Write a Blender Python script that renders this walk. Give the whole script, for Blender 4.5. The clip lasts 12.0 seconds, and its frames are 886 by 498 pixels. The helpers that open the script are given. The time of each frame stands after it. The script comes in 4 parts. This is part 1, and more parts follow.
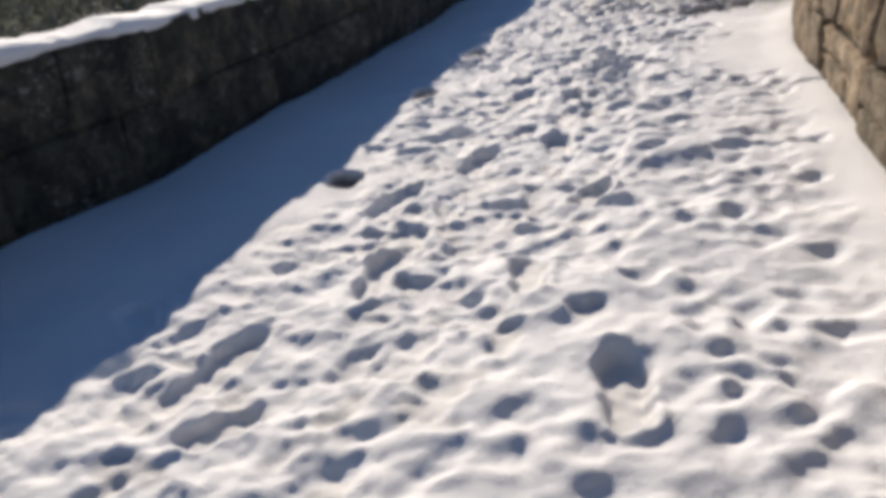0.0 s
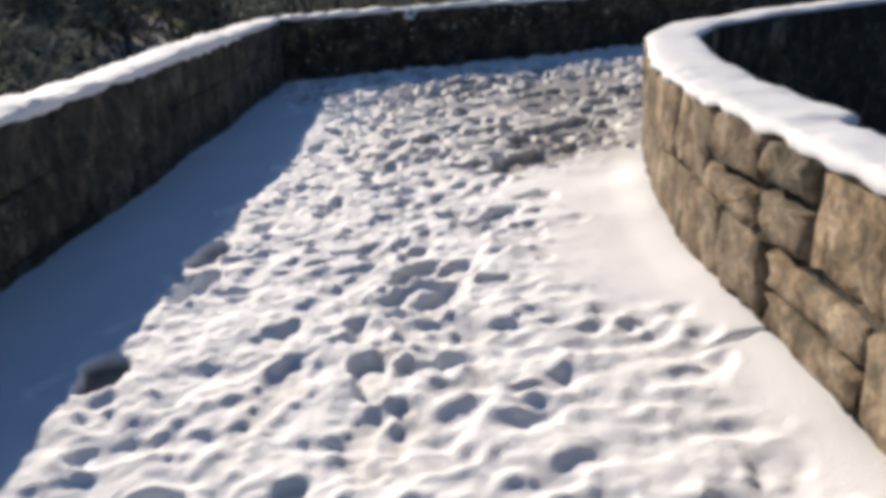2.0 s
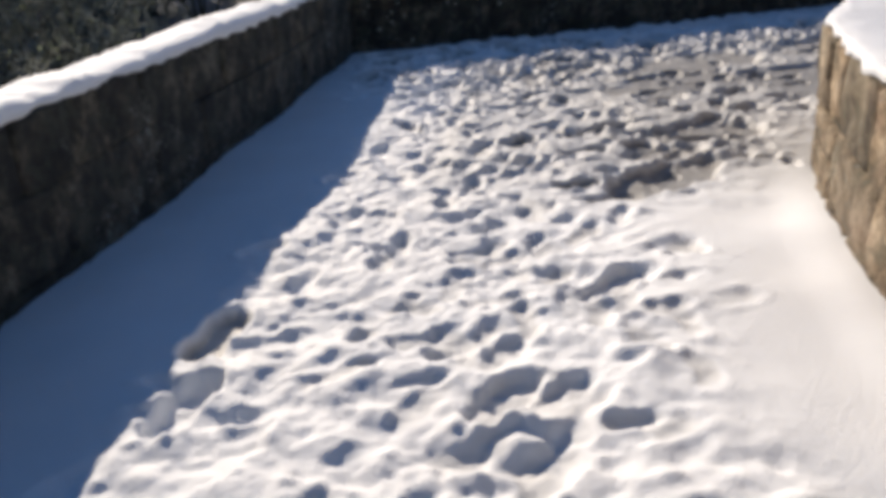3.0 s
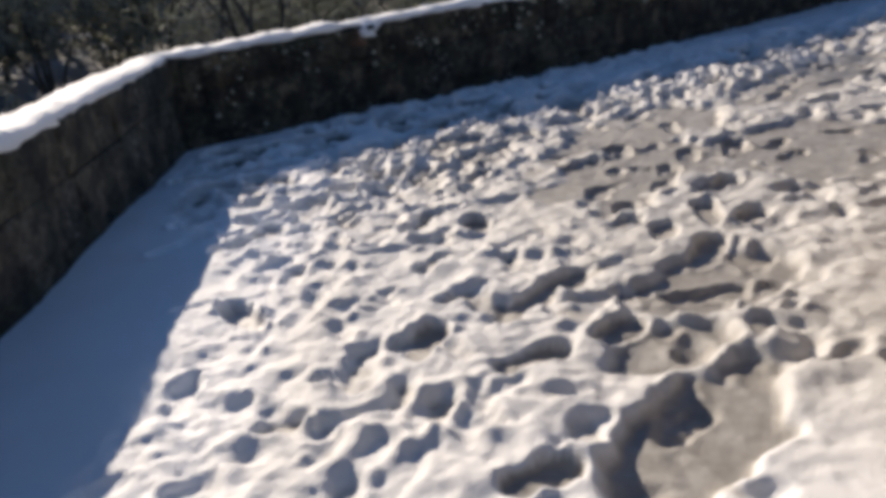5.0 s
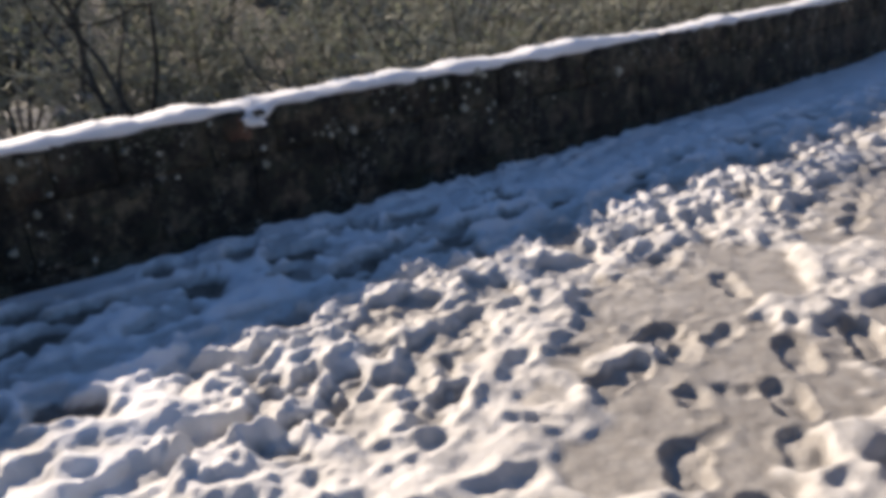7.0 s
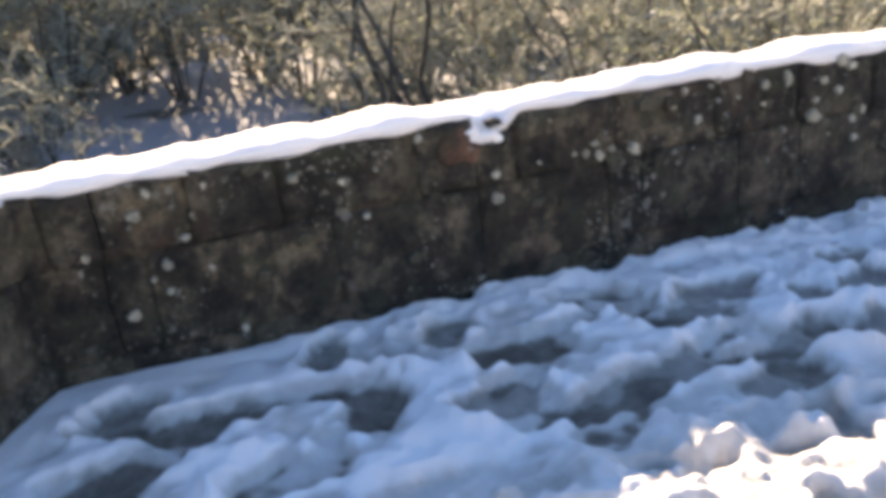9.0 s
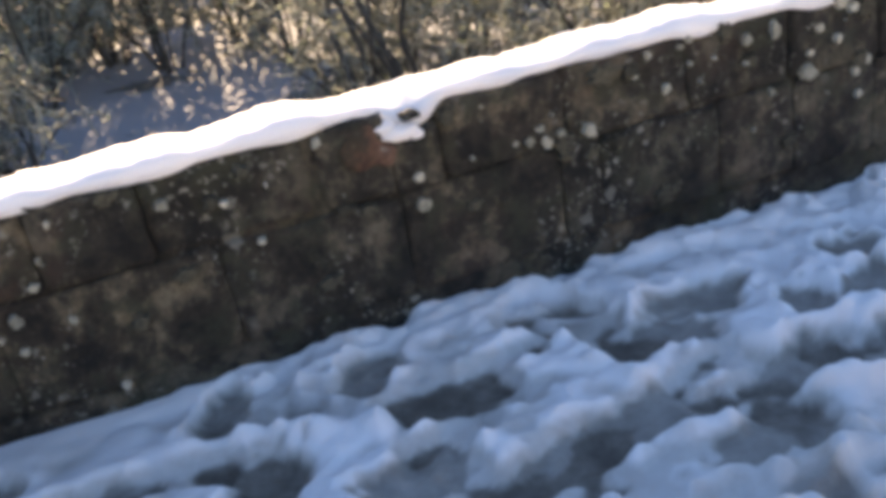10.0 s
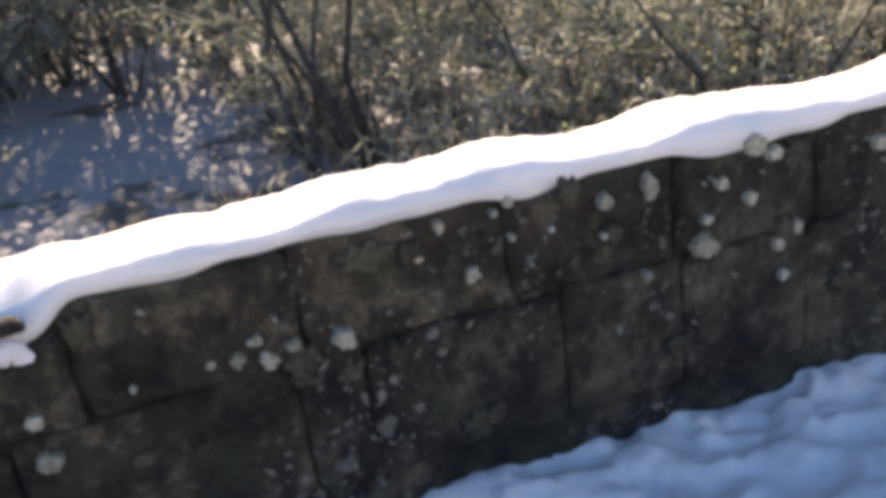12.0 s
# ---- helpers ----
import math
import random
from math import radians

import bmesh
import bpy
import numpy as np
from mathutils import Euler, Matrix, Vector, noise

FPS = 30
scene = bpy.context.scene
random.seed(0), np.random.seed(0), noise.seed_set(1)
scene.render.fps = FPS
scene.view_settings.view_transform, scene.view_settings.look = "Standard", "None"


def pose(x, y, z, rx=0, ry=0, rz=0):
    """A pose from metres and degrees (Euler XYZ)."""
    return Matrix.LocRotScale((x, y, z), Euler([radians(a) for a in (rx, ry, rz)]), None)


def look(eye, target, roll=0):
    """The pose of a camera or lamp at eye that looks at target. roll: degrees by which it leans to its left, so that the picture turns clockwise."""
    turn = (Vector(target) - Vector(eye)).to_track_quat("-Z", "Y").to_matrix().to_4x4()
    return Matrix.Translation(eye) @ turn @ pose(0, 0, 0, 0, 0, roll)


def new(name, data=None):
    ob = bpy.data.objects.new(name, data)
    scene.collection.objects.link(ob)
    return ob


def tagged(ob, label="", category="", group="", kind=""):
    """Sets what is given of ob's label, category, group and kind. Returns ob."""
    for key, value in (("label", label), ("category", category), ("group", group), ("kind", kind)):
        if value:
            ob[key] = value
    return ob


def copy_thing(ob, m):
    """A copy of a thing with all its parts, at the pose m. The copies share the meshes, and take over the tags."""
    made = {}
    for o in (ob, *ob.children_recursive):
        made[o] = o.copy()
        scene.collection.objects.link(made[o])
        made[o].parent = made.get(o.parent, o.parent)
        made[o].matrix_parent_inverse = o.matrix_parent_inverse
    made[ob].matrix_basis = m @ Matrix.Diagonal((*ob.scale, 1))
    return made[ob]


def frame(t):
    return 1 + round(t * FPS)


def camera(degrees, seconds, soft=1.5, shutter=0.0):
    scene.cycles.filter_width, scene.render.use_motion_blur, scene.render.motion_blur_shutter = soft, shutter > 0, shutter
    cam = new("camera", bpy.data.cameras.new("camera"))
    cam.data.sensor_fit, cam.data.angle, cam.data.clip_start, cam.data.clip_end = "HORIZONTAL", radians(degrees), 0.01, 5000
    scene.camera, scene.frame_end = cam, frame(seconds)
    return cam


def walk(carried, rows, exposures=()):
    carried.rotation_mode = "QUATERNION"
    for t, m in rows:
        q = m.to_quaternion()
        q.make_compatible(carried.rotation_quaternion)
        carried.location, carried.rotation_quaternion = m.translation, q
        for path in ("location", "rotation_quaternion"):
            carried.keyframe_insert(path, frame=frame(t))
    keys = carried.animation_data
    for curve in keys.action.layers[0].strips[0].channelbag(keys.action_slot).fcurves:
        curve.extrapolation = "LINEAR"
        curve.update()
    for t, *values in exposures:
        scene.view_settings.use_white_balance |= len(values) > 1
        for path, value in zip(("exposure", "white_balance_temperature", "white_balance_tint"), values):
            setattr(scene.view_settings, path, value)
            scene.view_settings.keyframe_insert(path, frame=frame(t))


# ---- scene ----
cam = camera(56.2, 12.0, soft=5.2)
PATH = [
    (0, (-0.003, 0.107, 1.485), (-0.002, 1.926, 0.653), -4.8),
    (0.5, (0.081, 0.713, 1.416), (0.089, 2.566, 0.664), -6.2),
    (1, (0.164, 1.398, 1.421), (0.165, 3.283, 0.752), -7.6),
    (1.5, (0.248, 1.997, 1.494), (0.387, 3.871, 0.811), -5.9),
    (2, (0.438, 2.666, 1.542), (0.962, 4.476, 0.871), -2.4),
    (2.5, (0.629, 3.371, 1.555), (1.066, 5.168, 0.795), -3.0),
    (3, (0.743, 4.107, 1.528), (1.084, 5.927, 0.771), -2.4),
    (3.5, (1.014, 4.789, 1.525), (1.299, 6.634, 0.809), -2.2),
    (5.3, (1.599, 6.832, 1.632), (2.203, 8.6, 0.92), -6.1),
    (5.5, (1.637, 7.029, 1.689), (2.263, 8.806, 1.017), -5.6),
    (6, (1.825, 7.762, 1.651), (2.471, 9.579, 1.121), -6.9),
    (6.5, (2.054, 8.432, 1.58), (2.861, 10.166, 0.998), -5.9),
    (7, (2.254, 9.026, 1.55), (3.049, 10.747, 0.913), -4.9),
    (7.5, (2.353, 9.621, 1.583), (2.791, 11.473, 0.969), -5.6),
    (7.7, (2.424, 9.849, 1.643), (2.825, 11.699, 0.998), -5.2),
    (9.3, (3.085, 11.083, 1.511), (3.165, 12.948, 0.795), -7.9),
    (9.5, (3.179, 11.23, 1.512), (3.23, 13.083, 0.761), -9.1),
    (10, (3.404, 11.507, 1.504), (3.491, 13.337, 0.7), -10.7),
    (10.5, (3.637, 11.758, 1.432), (3.858, 13.592, 0.666), -11.6),
    (11, (3.815, 12.115, 1.376), (4.087, 13.974, 0.691), -12.1),
    (11.5, (4.094, 12.402, 1.447), (4.268, 14.256, 0.717), -11.9),
    (12, (4.364, 12.731, 1.472), (4.466, 14.578, 0.714), -8.0),
]
walk(cam, [(t, look(eye, target, roll)) for t, eye, target, roll in PATH],
     exposures=[(0.0, 0.13, 6310, 12), (0.5, 0.11, 6310, 12), (2.0, 0.35, 6310, 12), (3.5, 0.31, 6310, 12), (5.3, 0.53, 6500, 13), (6.0, 0.81, 6460, 14), (6.5, 0.83, 6490, 15), (7.0, 0.77, 6600, 15), (7.7, 1.37, 7190, 16), (9.3, 2.65, 8310, 18), (10.0, 2.57, 8610, 19), (10.5, 2.57, 8680, 19), (11.0, 2.80, 8780, 19), (12.0, 2.16, 7760, 18)])

# ---- world and sun ----
SUN_EL, SUN_AZ = radians(26.0), math.atan2(-0.235, 0.97)     # azimuth from +y, towards +x
world = bpy.data.worlds.new("world")
scene.world = world
world.use_nodes = True
wn = world.node_tree.nodes
sky = wn.new("ShaderNodeTexSky")
sky.sky_type, sky.sun_disc = "NISHITA", False
sky.sun_elevation, sky.sun_rotation = SUN_EL, SUN_AZ
sky.dust_density, sky.ozone_density = 0.0, 6.0
wn["Background"].inputs["Strength"].default_value = 0.064
world.node_tree.links.new(sky.outputs["Color"], wn["Background"].inputs["Color"])
sun = new("sun", bpy.data.lights.new("sun", "SUN"))
sun.data.energy, sun.data.angle, sun.data.color = 5.0, radians(0.5), (1.0, 0.875, 0.71)
SUN_TO = Vector((math.sin(SUN_AZ) * math.cos(SUN_EL), math.cos(SUN_AZ) * math.cos(SUN_EL), math.sin(SUN_EL)))
sun.matrix_world = look(SUN_TO * 60, (0, 0, 0))


# ---- materials ----
def material(name, base, rough=0.8):
    m = bpy.data.materials.new(name)
    m.use_nodes = True
    b = m.node_tree.nodes["Principled BSDF"]
    b.inputs["Base Color"].default_value = (*base, 1)
    b.inputs["Roughness"].default_value = rough
    return m, m.node_tree.nodes, m.node_tree.links, b


def noise_node(n, l, scale, detail=4, rough=0.6, coords=None):
    x = n.new("ShaderNodeTexNoise")
    x.inputs["Scale"].default_value, x.inputs["Detail"].default_value = scale, detail
    x.inputs["Roughness"].default_value = rough
    if coords is not None:
        l.new(coords, x.inputs["Vector"])
    return x


def ramp(n, l, value, stops):
    r = n.new("ShaderNodeValToRGB")
    el = r.color_ramp.elements
    while len(el) < len(stops):
        el.new(0.5)
    for e, (p, c) in zip(el, stops):
        e.position, e.color = p, (*c, 1) if len(c) == 3 else c
    l.new(value, r.inputs["Fac"])
    return r


def grey(v):
    return (v, v, v)


def mixed(n, l, fac, a, b, mode="MIX"):
    x = n.new("ShaderNodeMix")
    x.data_type, x.blend_type = "RGBA", mode
    for sock, val in (("Factor", fac), ("A", a), ("B", b)):
        i = [q for q in x.inputs if q.name == sock and q.type == ("VALUE" if sock == "Factor" else "RGBA")][0]
        if isinstance(val, (int, float)):
            i.default_value = val
        elif isinstance(val, tuple):
            i.default_value = (*val, 1)
        else:
            l.new(val, i)
    return [q for q in x.outputs if q.type == "RGBA"][0]


def bump(n, l, b, height, strength, distance):
    x = n.new("ShaderNodeBump")
    x.inputs["Strength"].default_value, x.inputs["Distance"].default_value = strength, distance
    l.new(height, x.inputs["Height"])
    l.new(x.outputs["Normal"], b.inputs["Normal"])


def snow_material(name="snow", depth=0.012, weight=0.4):
    m, n, l, b = material(name, (0.8, 0.8, 0.8), 0.6)
    geo = n.new("ShaderNodeNewGeometry")
    p = geo.outputs["Position"]
    att = n.new("ShaderNodeAttribute")
    att.attribute_name = "slush"
    big = noise_node(n, l, 1.3, 3, coords=p)
    tint = ramp(n, l, big.outputs["Fac"], [(0.3, (0.83, 0.82, 0.81)), (0.7, (0.89, 0.89, 0.89))])
    fine = noise_node(n, l, 9, 5, 0.7, coords=p)
    sheet = ramp(n, l, fine.outputs["Fac"], [(0.3, (0.43, 0.405, 0.365)), (0.5, (0.53, 0.507, 0.468)), (0.72, (0.63, 0.61, 0.575))])
    soaked = ramp(n, l, fine.outputs["Fac"], [(0.3, (0.07, 0.055, 0.042)), (0.5, (0.14, 0.119, 0.095)), (0.72, (0.26, 0.23, 0.195))])
    thin = ramp(n, l, att.outputs["Fac"], [(0.0, grey(0)), (0.55, grey(1))])
    bare = ramp(n, l, att.outputs["Fac"], [(0.58, grey(0)), (1.0, grey(1))])
    col = mixed(n, l, thin.outputs["Color"], tint.outputs["Color"], sheet.outputs["Color"])
    l.new(mixed(n, l, bare.outputs["Color"], col, soaked.outputs["Color"]), b.inputs["Base Color"])
    r = ramp(n, l, att.outputs["Fac"], [(0.0, grey(0.7)), (1.0, grey(0.38))])
    l.new(r.outputs["Color"], b.inputs["Roughness"])
    b.inputs["Specular IOR Level"].default_value = 0.3
    b.inputs["Subsurface Weight"].default_value = weight
    b.inputs["Subsurface Radius"].default_value = (1.0, 1.0, 1.0)
    b.inputs["Subsurface Scale"].default_value = depth
    g = noise_node(n, l, 70, 6, 0.7, coords=p)
    bump(n, l, b, g.outputs["Fac"], 0.6, 0.012)
    return m


def stone_material(name, dark, mid, light, moss, red, lichen=0.5):
    m, n, l, b = material(name, mid, 0.9)
    geo = n.new("ShaderNodeNewGeometry")
    p = geo.outputs["Position"]
    info = n.new("ShaderNodeObjectInfo")
    squash = n.new("ShaderNodeVectorMath")
    squash.operation = "MULTIPLY"
    squash.inputs[1].default_value = (1.0, 1.0, 0.85)
    l.new(p, squash.inputs[0])
    a = noise_node(n, l, 4.6, 9, 0.75, coords=squash.outputs[0])
    c = noise_node(n, l, 17, 6, 0.75, coords=p)
    base = ramp(n, l, a.outputs["Fac"], [(0.4, dark), (0.5, mid), (0.61, light)])
    grain = ramp(n, l, c.outputs["Fac"], [(0.3, grey(0.45)), (0.7, grey(1.35))])
    col = mixed(n, l, 1.0, base.outputs["Color"], grain.outputs["Color"], "MULTIPLY")
    rnd = ramp(n, l, info.outputs["Random"], [(0.0, (0.64, 0.66, 0.62)), (0.5, (0.97, 0.95, 0.9)), (1.0, (1.35, 1.25, 1.1))])
    col = mixed(n, l, 1.0, col, rnd.outputs["Color"], "MULTIPLY")
    ru = noise_node(n, l, 2.3, 4, 0.7, coords=p)
    rr = ramp(n, l, ru.outputs["Fac"], [(0.55, grey(0)), (0.68, grey(0.4))])
    col = mixed(n, l, rr.outputs["Color"], col, red)
    mo = noise_node(n, l, 5.6, 6, 0.75, coords=p)
    mr = ramp(n, l, mo.outputs["Fac"], [(0.50, grey(0)), (0.62, grey(0.8))])
    col = mixed(n, l, mr.outputs["Color"], col, moss)
    warp = noise_node(n, l, 14, 4, coords=p)
    add = n.new("ShaderNodeVectorMath")
    add.operation = "MULTIPLY_ADD"
    l.new(warp.outputs["Color"], add.inputs[0])
    add.inputs[1].default_value = (0.1, 0.1, 0.1)
    l.new(p, add.inputs[2])
    where = noise_node(n, l, 1.9, 4, 0.65, coords=p)
    colony = ramp(n, l, where.outputs["Fac"], [(0.50, grey(0)), (0.60, grey(1))])
    for scale, lo, hi, share in ((9, 0.2, 0.3, lichen * 0.5), (22, 0.24, 0.36, lichen * 0.7), (40, 0.24, 0.36, lichen * 0.8)):
        v = n.new("ShaderNodeTexVoronoi")
        v.inputs["Scale"].default_value = scale
        l.new(add.outputs[0], v.inputs["Vector"])
        spot = ramp(n, l, v.outputs["Distance"], [(lo, grey(0.9)), (hi, grey(0))])
        some = n.new("ShaderNodeSeparateColor")
        l.new(v.outputs["Color"], some.inputs[0])
        pick = ramp(n, l, some.outputs[0], [(1 - share, grey(0)), (1 - share + 0.02, grey(1))])
        tone = ramp(n, l, some.outputs[1], [(0.0, (0.10, 0.10, 0.08)), (1.0, (0.27, 0.26, 0.22))])
        lm = mixed(n, l, 1.0, spot.outputs["Color"], pick.outputs["Color"], "MULTIPLY")
        lm = mixed(n, l, 1.0, lm, colony.outputs["Color"], "MULTIPLY")
        col = mixed(n, l, lm, col, tone.outputs["Color"])
    l.new(col, b.inputs["Base Color"])
    h = mixed(n, l, 0.5, c.outputs["Color"], a.outputs["Color"])
    bump(n, l, b, h, 1.0, 0.05)
    return m


SNOW = snow_material()
SOFT_SNOW = snow_material("settled_snow", 0.06, 0.85)
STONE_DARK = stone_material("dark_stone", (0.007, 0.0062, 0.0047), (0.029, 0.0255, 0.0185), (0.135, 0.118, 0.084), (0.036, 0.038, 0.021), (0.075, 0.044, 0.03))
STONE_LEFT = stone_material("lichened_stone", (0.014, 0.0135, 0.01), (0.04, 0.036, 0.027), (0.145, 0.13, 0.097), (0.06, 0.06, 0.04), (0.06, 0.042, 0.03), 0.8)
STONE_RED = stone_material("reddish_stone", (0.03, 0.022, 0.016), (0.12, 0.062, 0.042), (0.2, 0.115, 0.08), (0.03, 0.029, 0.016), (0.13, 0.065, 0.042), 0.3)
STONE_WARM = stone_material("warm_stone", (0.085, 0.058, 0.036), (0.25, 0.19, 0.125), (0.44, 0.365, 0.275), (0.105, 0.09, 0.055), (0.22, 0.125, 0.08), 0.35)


def earth_material():
    m, n, l, b = material("earth", (0.06, 0.05, 0.04), 0.95)
    geo = n.new("ShaderNodeNewGeometry")
    p = geo.outputs["Position"]
    a = noise_node(n, l, 0.45, 6, 0.65, coords=p)
    c = noise_node(n, l, 5, 6, 0.7, coords=p)
    litter = ramp(n, l, c.outputs["Fac"], [(0.3, (0.06, 0.057, 0.047)), (0.5, (0.105, 0.1, 0.083)), (0.72, (0.18, 0.168, 0.135))])
    field = n.new("ShaderNodeVectorMath")
    field.operation = "DISTANCE"
    l.new(p, field.inputs[0])
    field.inputs[1].default_value = (-0.5, 30.0, -2.0)
    span = n.new("ShaderNodeMapRange")
    span.inputs["From Min"].default_value, span.inputs["From Max"].default_value = 3.0, 17.0
    span.inputs["To Min"].default_value, span.inputs["To Max"].default_value = 0.16, -0.07
    l.new(field.outputs["Value"], span.inputs["Value"])
    total = n.new("ShaderNodeMath")
    l.new(a.outputs["Fac"], total.inputs[0])
    l.new(span.outputs["Result"], total.inputs[1])
    mask = ramp(n, l, total.outputs[0], [(0.55, grey(0)), (0.60, grey(1))])
    # snow patches greyed well below white: the clearing's shade is in this colour
    l.new(mixed(n, l, mask.outputs["Color"], litter.outputs["Color"], (0.28, 0.28, 0.29)), b.inputs["Base Color"])
    bump(n, l, b, c.outputs["Fac"], 0.8, 0.08)
    return m


EARTH = earth_material()

# ---- plan ----
LEFT = [(-12.0, -19.0), (-5.4, -4.5), (-3.3, 0.8), (-1.88, 3.6), (-1.38, 4.52), (-1.06, 5.45), (-0.1, 8.3), (0.9, 11.4), (1.62, 13.95)]
FAR = [(1.62, 13.95), (3.0, 14.28), (4.3, 14.6), (7.0, 15.15), (9.4, 15.8), (14.0, 17.2), (21.0, 19.4), (38.0, 24.6)]
RIGHT = [(-6.2, -19.0), (-0.2, -4.5), (1.0, 0.2), (1.9, 3.3), (2.33, 4.9), (2.65, 6.1), (2.98, 6.94), (3.26, 7.48), (3.64, 8.17), (4.3, 8.9), (5.4, 9.5), (8.0, 10.4), (14.0, 12.4), (21.0, 14.6), (38.0, 19.8)]
WALLS = LEFT + FAR[1:]
FAR_BUILT = [(1.36, 13.89)] + FAR[1:]
LEFT_BUILT = LEFT[:-1] + [(1.70, 14.22)]


def left_top(x, y):
    return float(np.interp(y, [3, 4.5, 6, 8, 11, 14], [0.90, 0.88, 0.85, 0.84, 0.83, 0.80]))


def far_top(x, y):
    return 0.81


def right_top(x, y):
    return 0.905


def along(line):
    pts = np.array(line, float)
    seg = np.hypot(*np.diff(pts, axis=0).T)
    return pts, np.concatenate([[0], np.cumsum(seg)])


def at(line, s):
    """Point and direction on a polyline, s metres along it."""
    pts, acc = along(line)
    i = int(np.clip(np.searchsorted(acc, s, side="right") - 1, 0, len(pts) - 2))
    d = (pts[i + 1] - pts[i]) / (acc[i + 1] - acc[i])
    return pts[i] + d * (s - acc[i]), d


def link_mesh(name, verts, faces, mat, parent=None, label=""):
    me = bpy.data.meshes.new(name)
    me.from_pydata([tuple(map(float, v)) for v in verts], [], faces)
    me.materials.append(mat)
    me.update()
    ob = new(name, me)
    if parent is not None:
        ob.parent = parent
    if label:
        ob["label"] = label
    return ob


def smooth(ob):
    ob.data.polygons.foreach_set("use_smooth", np.ones(len(ob.data.polygons), dtype=bool))
    return ob


# ---- the snow-covered deck ----
def sstep(a, b, x):
    t = np.clip((x - a) / (b - a), 0, 1)
    return t * t * (3 - 2 * t)


def signed_side(line, x, y):
    """Distance to a polyline, positive on its right side."""
    best, out = np.full(x.shape, 1e9), np.zeros(x.shape)
    pts = np.array(line, float)
    for p, q in zip(pts[:-1], pts[1:]):
        d = q - p
        t = np.clip(((x - p[0]) * d[0] + (y - p[1]) * d[1]) / (d @ d), 0, 1)
        ex, ey = x - p[0] - t * d[0], y - p[1] - t * d[1]
        dist = np.hypot(ex, ey)
        s = np.where(d[0] * (y - p[1]) - d[1] * (x - p[0]) < 0, dist, -dist)
        closer = dist < best - 1e-9
        best, out = np.where(closer, dist, best), np.where(closer, s, out)
    return out


def value_noise(x, y, cell, seed):
    rng = np.random.RandomState(seed)
    g = rng.rand(256, 256)
    u, v = x / cell + 1000.0, y / cell + 1000.0
    i, j = np.floor(u).astype(int), np.floor(v).astype(int)
    a, b = u - i, v - j
    a, b = a * a * (3 - 2 * a), b * b * (3 - 2 * b)
    i, j, i1, j1 = i % 256, j % 256, (i + 1) % 256, (j + 1) % 256
    return (g[i, j] * (1 - a) + g[i1, j] * a) * (1 - b) + (g[i, j1] * (1 - a) + g[i1, j1] * a) * b


def blurred(z, times):
    for _ in range(times):
        z = np.pad(z, 1, mode="edge")
        z = (z[:-2] + 2 * z[1:-1] + z[2:]) / 4
        z = (z[:, :-2] + 2 * z[:, 1:-1] + z[:, 2:]) / 4
    return z


def ridged(x, y, cell, seed):
    return 1 - np.abs(2 * value_noise(x, y, cell, seed) - 1)


# Deep prints that stand out: x, y, heading in degrees, length
PRINTS = [
    (0.48, 2.06, 82, 0.36), (0.31, 2.85, 83, 0.33), (-0.78, 2.44, 62, 0.50), (-0.22, 3.82, 63, 0.44), (-0.25, 3.05, 72, 0.46), (-0.70, 2.10, 36, 0.22),
    (0.70, 3.66, 60, 0.26), (0.07, 4.83, 13, 0.36), (0.23, 4.32, 63, 0.38), (0.68, 4.47, 92, 0.34),
    (0.93, 5.38, 86, 0.36), (1.33, 6.31, 42, 0.33), (0.32, 6.54, 64, 0.38), (2.00, 7.03, 34, 0.37),
    (2.36, 8.46, 4, 0.26), (2.96, 9.65, 27, 0.62), (2.63, 9.12, 8, 0.32), (2.33, 9.47, 54, 0.30)]
PRINTS_AHEAD = [
    (3.87, 10.80, 54, 0.26), (3.87, 10.47, 60, 0.20), (4.22, 10.64, 50, 0.26), (4.45, 10.41, 20, 0.34), (4.14, 10.10, 65, 0.34), (3.79, 9.97, 60, 0.28),
    (4.28, 9.93, 30, 0.26), (3.69, 10.22, 20, 0.22), (3.84, 9.68, 40, 0.34), (3.56, 9.30, -13, 0.36), (3.04, 9.16, 24, 0.28), (4.45, 10.92, 60, 0.26),
    (3.05, 11.88, 48, 0.46), (2.78, 11.93, 60, 0.30), (3.03, 10.68, 70, 0.24), (2.20, 11.50, 70, 0.40), (1.61, 12.12, 80, 0.30), (1.45, 11.28, 25, 0.34),
    (4.75, 11.15, 60, 0.28), (5.08, 11.10, 50, 0.30), (4.06, 11.40, 15, 0.30), (4.42, 11.60, 20, 0.28)]
PRINTS_SHADE = [
    (3.97, 13.48, 20, 0.42), (3.70, 13.37, 25, 0.46), (3.18, 14.06, 70, 0.26), (2.68, 14.02, 60, 0.28), (1.92, 13.74, 40, 0.28), (2.30, 13.60, 15, 0.40),
    (2.85, 13.52, 60, 0.36), (3.30, 13.44, 30, 0.34), (3.44, 13.84, 12, 0.40), (4.19, 13.92, 14, 0.42), (4.56, 13.60, 20, 0.36), (5.11, 14.24, 10, 0.24),
    (5.02, 13.95, 32, 0.34), (4.41, 14.12, 8, 0.40), (4.17, 13.93, 30, 0.36), (4.85, 13.58, 15, 0.46), (4.73, 13.91, 40, 0.24), (4.30, 13.30, 20, 0.42), (1.88, 13.22, 53, 0.28)]
